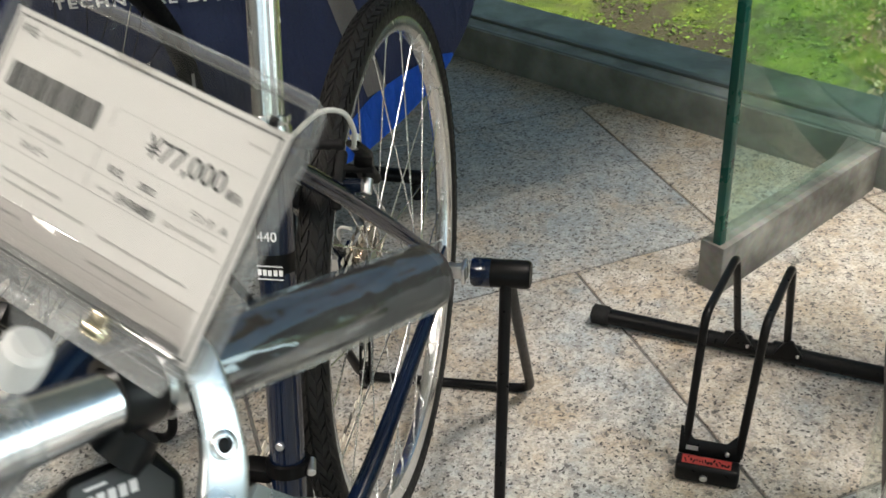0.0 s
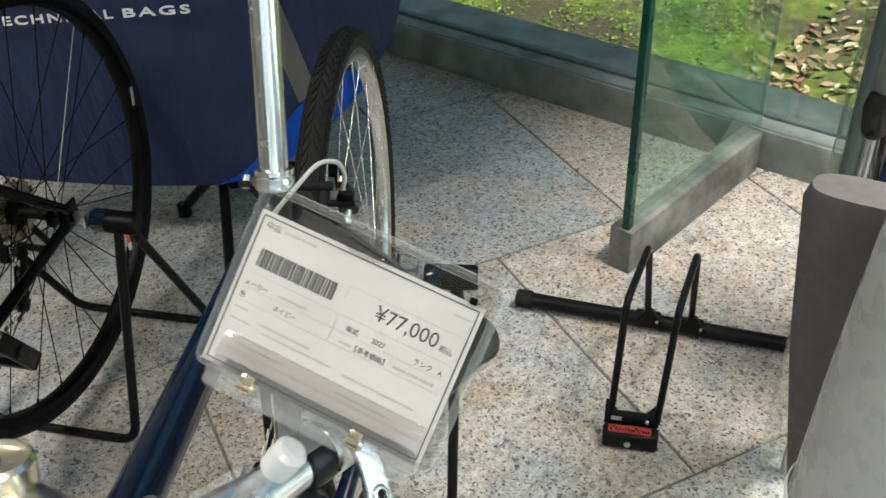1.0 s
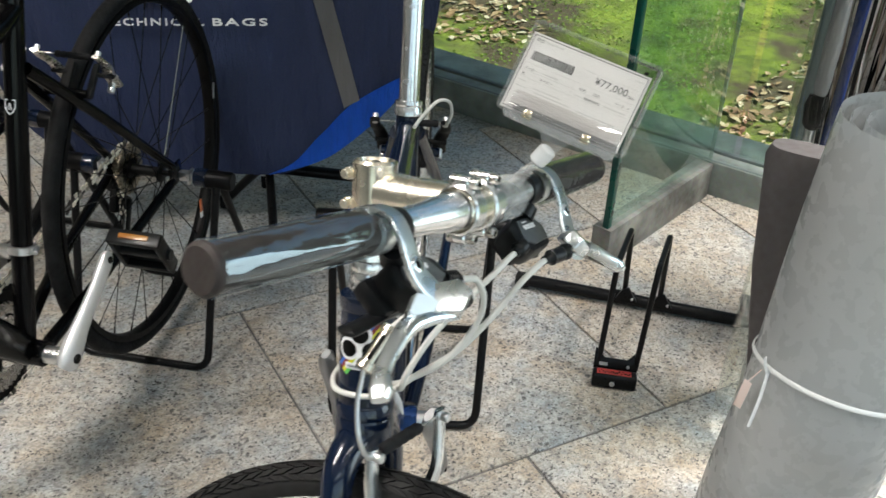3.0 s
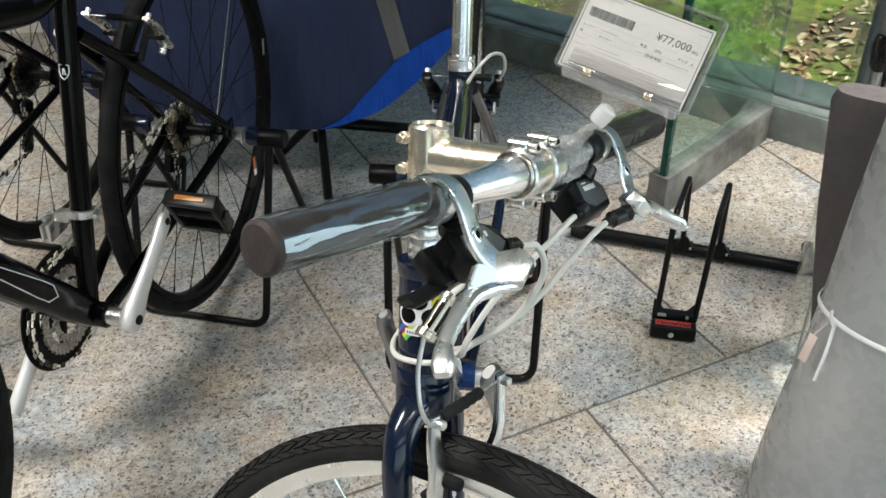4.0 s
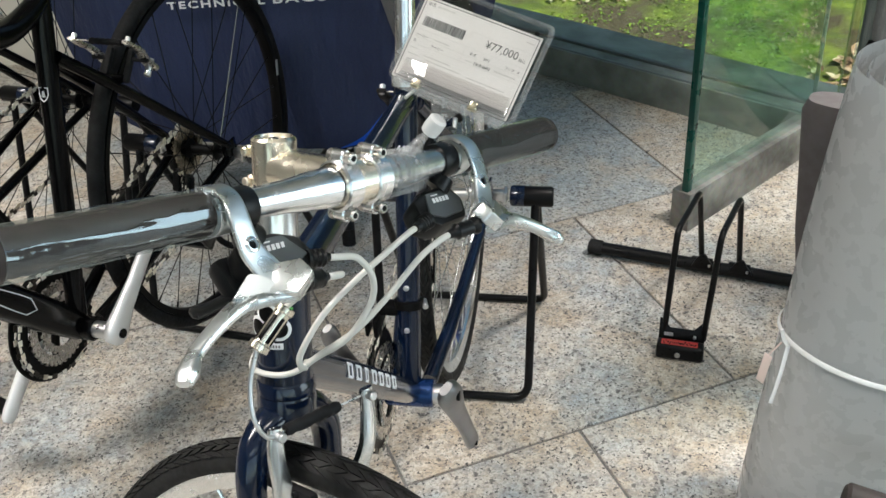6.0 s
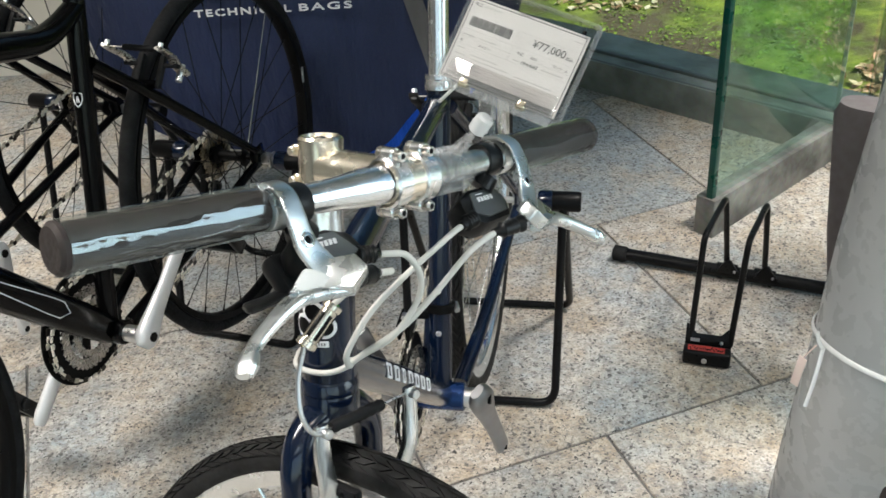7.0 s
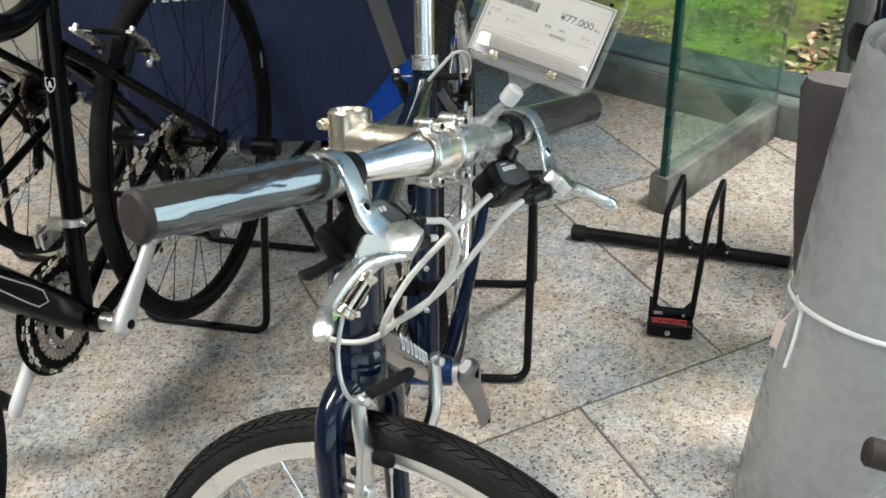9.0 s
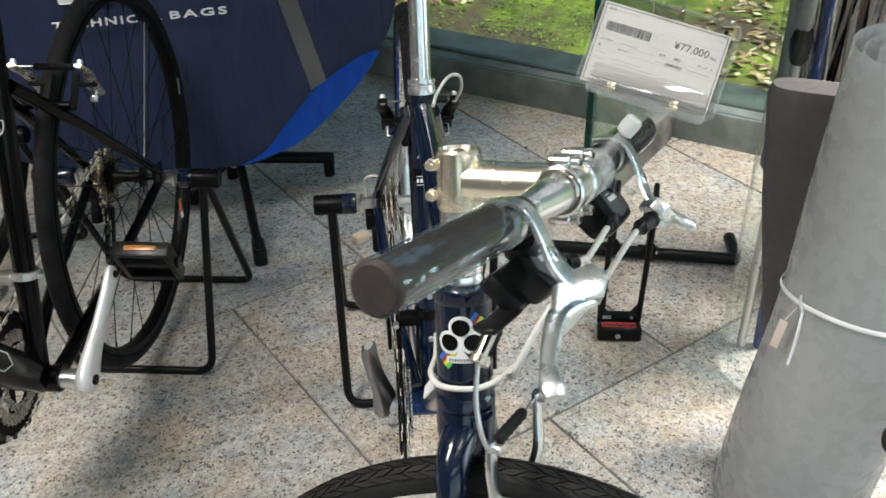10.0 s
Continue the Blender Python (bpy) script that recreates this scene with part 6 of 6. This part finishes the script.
part("tie_end", joined(tube(smooth_path([(kx, ky, tz + 0.022), (kx - 0.010, ky - 0.004, tz + 0.040), (kx - 0.014, ky - 0.006, tz + 0.055)], 6), 0.0028, 8, squash=(0.3, 1.0)),
                       tube(smooth_path([(kx, ky, tz + 0.026), (kx - 0.010, ky - 0.012, tz - 0.016), (kx - 0.018, ky - 0.016, tz - 0.058)], 6), 0.0028, 8, squash=(0.3, 1.0))), WHITE_PLASTIC, tie)
tag = part("tag", joined(box(0.0015, 0.012, 0.050, 0.0005, pose(kx - 0.022, ky + 0.012, tz - 0.022, 8, 0, 35)), rod((kx - 0.022, ky + 0.012, tz - 0.004), (kx - 0.008, ky + 0.004, tz + 0.026), 0.0012, 6)), PINK_PAPER, roll, "small pink paper tag")

foam = thing("foam_mat", "charcoal foam mat rolled flat, standing behind the grey roll", "mat")
secs = []
for z, lx, ly in ((0.0, 0.508, 0.705), (0.25, 0.491, 0.748), (0.50, 0.468, 0.792), (0.68, 0.463, 0.823), (0.697, 0.465, 0.825)):
    sec = []
    grow = 1.0 if z < 0.69 else 0.93
    for k in range(40):
        a = k * math.tau / 40
        u = 0.085 * math.copysign(abs(math.cos(a)) ** 0.55, math.cos(a)) * grow
        v = 0.030 * math.copysign(abs(math.sin(a)) ** 0.7, math.sin(a)) * grow
        sec.append((lx + 0.070 + 0.82 * u + 0.57 * v, ly - 0.049 - 0.57 * u + 0.82 * v, z))
    secs.append(sec)
part("mat_body", loft(secs), DARK_VINYL, foam, "charcoal foam")

# clear plastic sheet curled behind the rolls
bm = bmesh.new()
a0, a1 = 95, 222
lowr = [bm.verts.new((0.672 + 0.112 * math.cos(radians(a)), 0.925 + 0.112 * math.sin(radians(a)), 0.001)) for a in range(a0, a1, 5)]
highr = [bm.verts.new((0.690 + 0.105 * math.cos(radians(a)), 0.952 + 0.105 * math.sin(radians(a)), 1.16)) for a in range(a0, a1, 5)]
for k in range(len(lowr) - 1):
    bm.faces.new((lowr[k], lowr[k + 1], highr[k + 1], highr[k]))
bmesh.ops.solidify(bm, geom=bm.faces[:], thickness=0.0012)
sheet_ob = thing("plastic_sheet", "clear plastic sheet curled into a tall loose tube", "plastic sheet")
part("film", bm, SHEET, sheet_ob)

# dark tube put in for the green refraction where the sheet curls
part("edge_refraction", tube([(0.628, 1.012, 0.42), (0.628, 1.012, 0.43), (0.636, 1.018, 1.155), (0.636, 1.018, 1.16)], [0.006, 0.0125, 0.0125, 0.010], 20), MULLION, sheet_ob, "dark tube imitating green refraction in the sheet's edge")

# bundle of brushwood-like strips and a blue cloth by the window post
bundle = thing("strip_bundle", "bundle of brown, silver and black wiry strips", "bundle")
rng = random.Random(21)
for name, mat in (("brown_strip", surface("brown_strip", (0.26, 0.20, 0.165), 0.4, vary=0.3, scale=60)), ("silver_strip", surface("silver_strip", (0.66, 0.63, 0.60), 0.3, metal=0.3, vary=0.2, scale=60)), ("black_strip", BLACK_SATIN)):
    for k in range(70 if name == "black_strip" else 120):
        a, r = rng.uniform(0, math.tau), 0.135 * math.sqrt(rng.random())
        x0, y0 = 0.865 + 0.5 * r * math.cos(a), 1.16 + 0.5 * r * math.sin(a)
        tx, ty = 0.905 + r * 1.2 * math.cos(a), 1.15 + r * 1.2 * math.sin(a)
        path = smooth_path([(x0, y0, 0.012), ((x0 + tx) / 2 + rng.gauss(0, 0.012), (y0 + ty) / 2 + rng.gauss(0, 0.012), 0.45), (tx + rng.gauss(0, 0.01), ty, 0.85), (tx, ty, 1.15)], 4)
        part(name, tube(path, rng.uniform(0.0022, 0.0055), 6, squash=(1.0, 0.3) if k % 2 else (0.3, 1.0)), mat, bundle)

# furled banner inside the clear sheet, and a handlebar grip by the roll
banner = thing("furled_banner", "grey and blue cloth banner furled on a black pole", "banner")
grey = smooth_path([(0.642, 1.000, 0.690), (0.642, 1.000, 0.705), (0.642, 1.000, 0.735), (0.642, 1.000, 0.80), (0.643, 1.002, 0.95), (0.644, 1.002, 1.12)], 4)
part("grey_cloth", tube(grey, [0.006, 0.010, 0.012, 0.014, 0.016, 0.017, 0.018] + [0.019 - 0.001 * math.sin(k) for k in range(len(grey) - 7)], 20, squash=(1.0, 0.7)), WEBBING, banner, "pale grey cloth")
part("pole", rod((0.642, 1.000, 0.0), (0.642, 1.000, 0.66), 0.009, 16), SATIN_SILVER, banner, "thin grey pole")
part("collar", tube([(0.642, 1.000, 0.635), (0.642, 1.000, 0.645), (0.642, 1.000, 0.68), (0.642, 1.000, 0.70)], [0.010, 0.017, 0.021, 0.016], 18), BLACK_SATIN, banner, "black collar")
part("blue_cloth", tube(smooth_path([(0.672, 0.986, 0.0), (0.672, 0.986, 0.4), (0.671, 0.986, 0.8), (0.674, 0.988, 1.12)], 5), [0.013 - 0.002 * math.cos(k * 1.3) for k in range(16)], 16, squash=(1.0, 0.6)), cloth("deep_blue_cloth", (0.007, 0.024, 0.12)), banner, "deep blue cloth")
handle = thing("trolley_handle", "black bicycle handlebar grip by the grey roll, on added post", "handle")
part("handle_grip", rod((0.372, 0.322, 0.428), (0.520, 0.262, 0.400), 0.0185, 24, 0.004), GRIP_RUBBER, handle, "black rubber grip")
# unseen post and foot, added to hold the grip up
part("added_post", tube(rounded_path([(0.500, 0.270, 0.404), (0.580, 0.238, 0.389), (0.600, 0.230, 0.012)], 0.05), 0.012, 16), BLACK_TUBE, handle)
part("added_foot", rod((0.600, 0.230, 0.0), (0.600, 0.230, 0.02), 0.05, 24, 0.004), BLACK_SATIN, handle)

# ---- the big bag behind the bicycles ----
bag = thing("bicycle_bag", "big navy blue nylon bicycle bag with bright blue corner", "bag")
OUTLINE = [(-0.3035, 0.184), (-0.205, 0.208), (-0.131, 0.244), (-0.027, 0.334), (0.039, 0.413), (0.091, 0.519), (0.111, 0.658), (0.100, 0.886), (0.028, 1.114), (-0.179, 1.238),
           (-0.490, 1.248), (-0.759, 1.145), (-0.914, 0.886), (-0.930, 0.617), (-0.883, 0.389), (-0.790, 0.270), (-0.573, 0.213)]
loop = smooth_path([(x, 0, z) for x, z in OUTLINE], 8, closed=True)
BC = Vector((-0.40, 0, 0.72))
BAG = pose(0, 1.772, 0, 0, 0, -1.0)


def bag_bulge(x, z, f):
    """How far the front stands out; f: 0 at the middle, 1 at the edge."""
    fold = 0.024 * noise.noise(Vector((x * 6.5 + 1.5 * z, z * 1.6, 1.7))) + 0.010 * noise.noise(Vector((x * 19 - 3 * z, z * 4, 4.1)))
    return 0.020 * (1 - f ** 4) + fold * (1 - f ** 6)


bm = bmesh.new()
steps = [0.02, 0.1, 0.2, 0.3, 0.4, 0.5, 0.6, 0.7, 0.8, 0.88, 0.94, 0.98, 1.0]
front = []
for f in steps:
    row = []
    for p in loop:
        x, z = BC.x + (p.x - BC.x) * f, BC.z + (p.z - BC.z) * f
        row.append(bm.verts.new((x, -bag_bulge(x, z, f), z)))
    front.append(row)
back = []
for f, y in ((1.006, 0.02), (1.010, 0.08), (1.006, 0.14), (0.98, 0.165), (0.6, 0.18), (0.05, 0.18)):
    back.append([bm.verts.new((BC.x + (p.x - BC.x) * f, y, BC.z + (p.z - BC.z) * f)) for p in loop])
rows = front + back
nl = len(loop)
for a, b in zip(rows, rows[1:]):
    for k in range(nl):
        bm.faces.new((a[k], a[(k + 1) % nl], b[(k + 1) % nl], b[k]))
bm.faces.new(rows[0])
bm.faces.new(rows[-1][::-1])
part("bag_body", moved(bm, BAG), BAG_NAVY, bag, "dark navy nylon with soft folds")


def bag_patch(name, outline, lift, mat, label="", cells=14, thick=0.003):
    """A patch between two edges on the bag's front: outline gives pairs of points across it."""
    bm = bmesh.new()
    grid = []
    for (x0, z0), (x1, z1) in outline:
        grid.append([])
        for k in range(cells + 1):
            t = k / cells
            x, z = x0 + (x1 - x0) * t, z0 + (z1 - z0) * t
            d = Vector((x - BC.x, 0, z - BC.z))
            best = max(((p - BC).normalized().dot(d.normalized()), (p - BC).length) for p in loop)[1]
            f = min(1.0, d.length / best)
            grid[-1].append(bm.verts.new((x, -bag_bulge(x, z, f) - lift, z)))
    for a, b in zip(grid, grid[1:]):
        for k in range(cells):
            bm.faces.new((a[k], a[k + 1], b[k + 1], b[k]))
    bmesh.ops.solidify(bm, geom=bm.faces[:], thickness=thick)
    return part(name, moved(bm, BAG), mat, bag, label)



edge = smooth_path([(x, 0, z) for x, z in ((-0.300, 0.1855), (-0.205, 0.209), (-0.131, 0.245), (-0.027, 0.335), (0.039, 0.414), (0.054, 0.440))], 8)
inner = smooth_path([(x, 0, z) for x, z in ((-0.300, 0.188), (-0.235, 0.222), (-0.170, 0.295), (-0.103, 0.366), (0.003, 0.434), (0.052, 0.444))], 8)
bag_patch("corner_panel", [((a.x, a.z), (b.x, b.z)) for a, b in zip(edge, inner)], 0.004, BAG_BLUE, "bright blue nylon corner panel", 8)
bag_patch("strap", [((-0.120 - 0.285 * t, 0.385 + t * 1.10), (-0.082 - 0.285 * t, 0.405 + t * 1.10)) for t in [-0.02 + k / 30 for k in range(21)]], 0.0055, WEBBING, "grey webbing strap", 4)
for word, at, wide in (("TECHNICAL", -0.650, 0.222), ("BAGS", -0.412, 0.124)):
    letters = lettering("bag_lettering", word, 0.036, PRINT_WHITE, Matrix.Identity(4), bag, 0.002, bold=0.0004, spacing=1.25)
    span = max(v.co.x for v in letters.data.vertices)
    letters.matrix_basis = BAG @ pose(at, -0.0400, 0.580, 90, 0, 0) @ Matrix.Diagonal((wide / span, 0.64, 1, 1))
part("logo_bars", moved(joined(*[box(w, 0.003, 0.05, 0.006, pose(x, -0.0300, 0.655)) for x, w in ((-0.605, 0.05), (-0.54, 0.05), (-0.475, 0.05))]), BAG), PRINT_WHITE, bag, "white logo shapes")

# support under the bag
prop = thing("bag_stand", "black folding stand under the bag", "stand")
part("clamp", box(0.05, 0.06, 0.06, 0.008, pose(-0.300, 1.850, 0.185)), SATIN_SILVER, prop, "grey metal clamp")
part("leg", tube([(-0.300, 1.835, 0.175), (-0.294, 1.650, 0.050), (-0.293, 1.645, 0.047), (-0.293, 1.618, 0.025)], [0.011, 0.012, 0.016, 0.017], 16), BLACK_TUBE, prop)
part("leg", tube([(-0.310, 1.860, 0.175), (-0.420, 1.960, 0.020)], 0.012, 14), BLACK_TUBE, prop)
part("long_leg", tube([(-0.320, 2.075, 0.062), (-0.038, 2.005, 0.052), (-0.034, 2.004, 0.052)], [0.0170, 0.0165, 0.0145], 18), BLACK_TUBE, prop)
part("strut", tube([(-0.305, 1.860, 0.180), (-0.318, 2.070, 0.064)], 0.011, 14), BLACK_TUBE, prop)
each("foot", (rod((-0.293, 1.613, 0.0), (-0.293, 1.622, 0.040), 0.0165), rod((-0.420, 1.960, 0.0), (-0.420, 1.960, 0.03), 0.016), rod((-0.050, 2.006, 0.0), (-0.050, 2.006, 0.040), 0.015), rod((-0.310, 2.070, 0.0), (-0.310, 2.070, 0.05), 0.015)), RUBBER, prop, "rubber foot")

# small things on the floor and on the black bicycle
block = thing("plastic_block", "small beige plastic block lying on the floor tiles", "block")
part("block_body", box(0.042, 0.026, 0.024, 0.005, pose(-0.041, 1.640, 0.0122, 0, 0, 25)), surface("beige_plastic", (0.58, 0.47, 0.35), 0.5, vary=0.1, scale=60, grain=0.03), block)
part("block_lead", tube(smooth_path([(-0.028, 1.642, 0.010), (-0.012, 1.655, 0.006), (0.010, 1.650, 0.004)], 5), 0.0025, 8), WHITE_PLASTIC, block, "short white lead")
spoke_tag = part("spoke_tag", moved(box(0.010, 0.003, 0.030, 0.001), pose(-0.192, 0.024, 0.226)), ORANGE, black_bike, "orange and white spoke reflector")
part("tag_end", moved(box(0.010, 0.0032, 0.014, 0.001), pose(-0.192, 0.024, 0.203)), WHITE_PLASTIC, spoke_tag)

# ---- floor tiles ----
for row in range(-6, 5):
    for col in range(-7, 9):
        x, y = tile_spot(row, col)
        if x + y < 3.3 and -3.15 < x < 5.6 and -3.15 < y < 4.9:
            batch = 1 if (row, col) in GREY_SLABS else 2 if (row, col) in CREAM_SLABS else 0
            shared("tile", TILE_MESHES[batch], pose(x, y, 0, 0, 0, math.degrees(math.atan2(UY, UX)) + 90 * ((row + 2 * col) % 4)), floor)
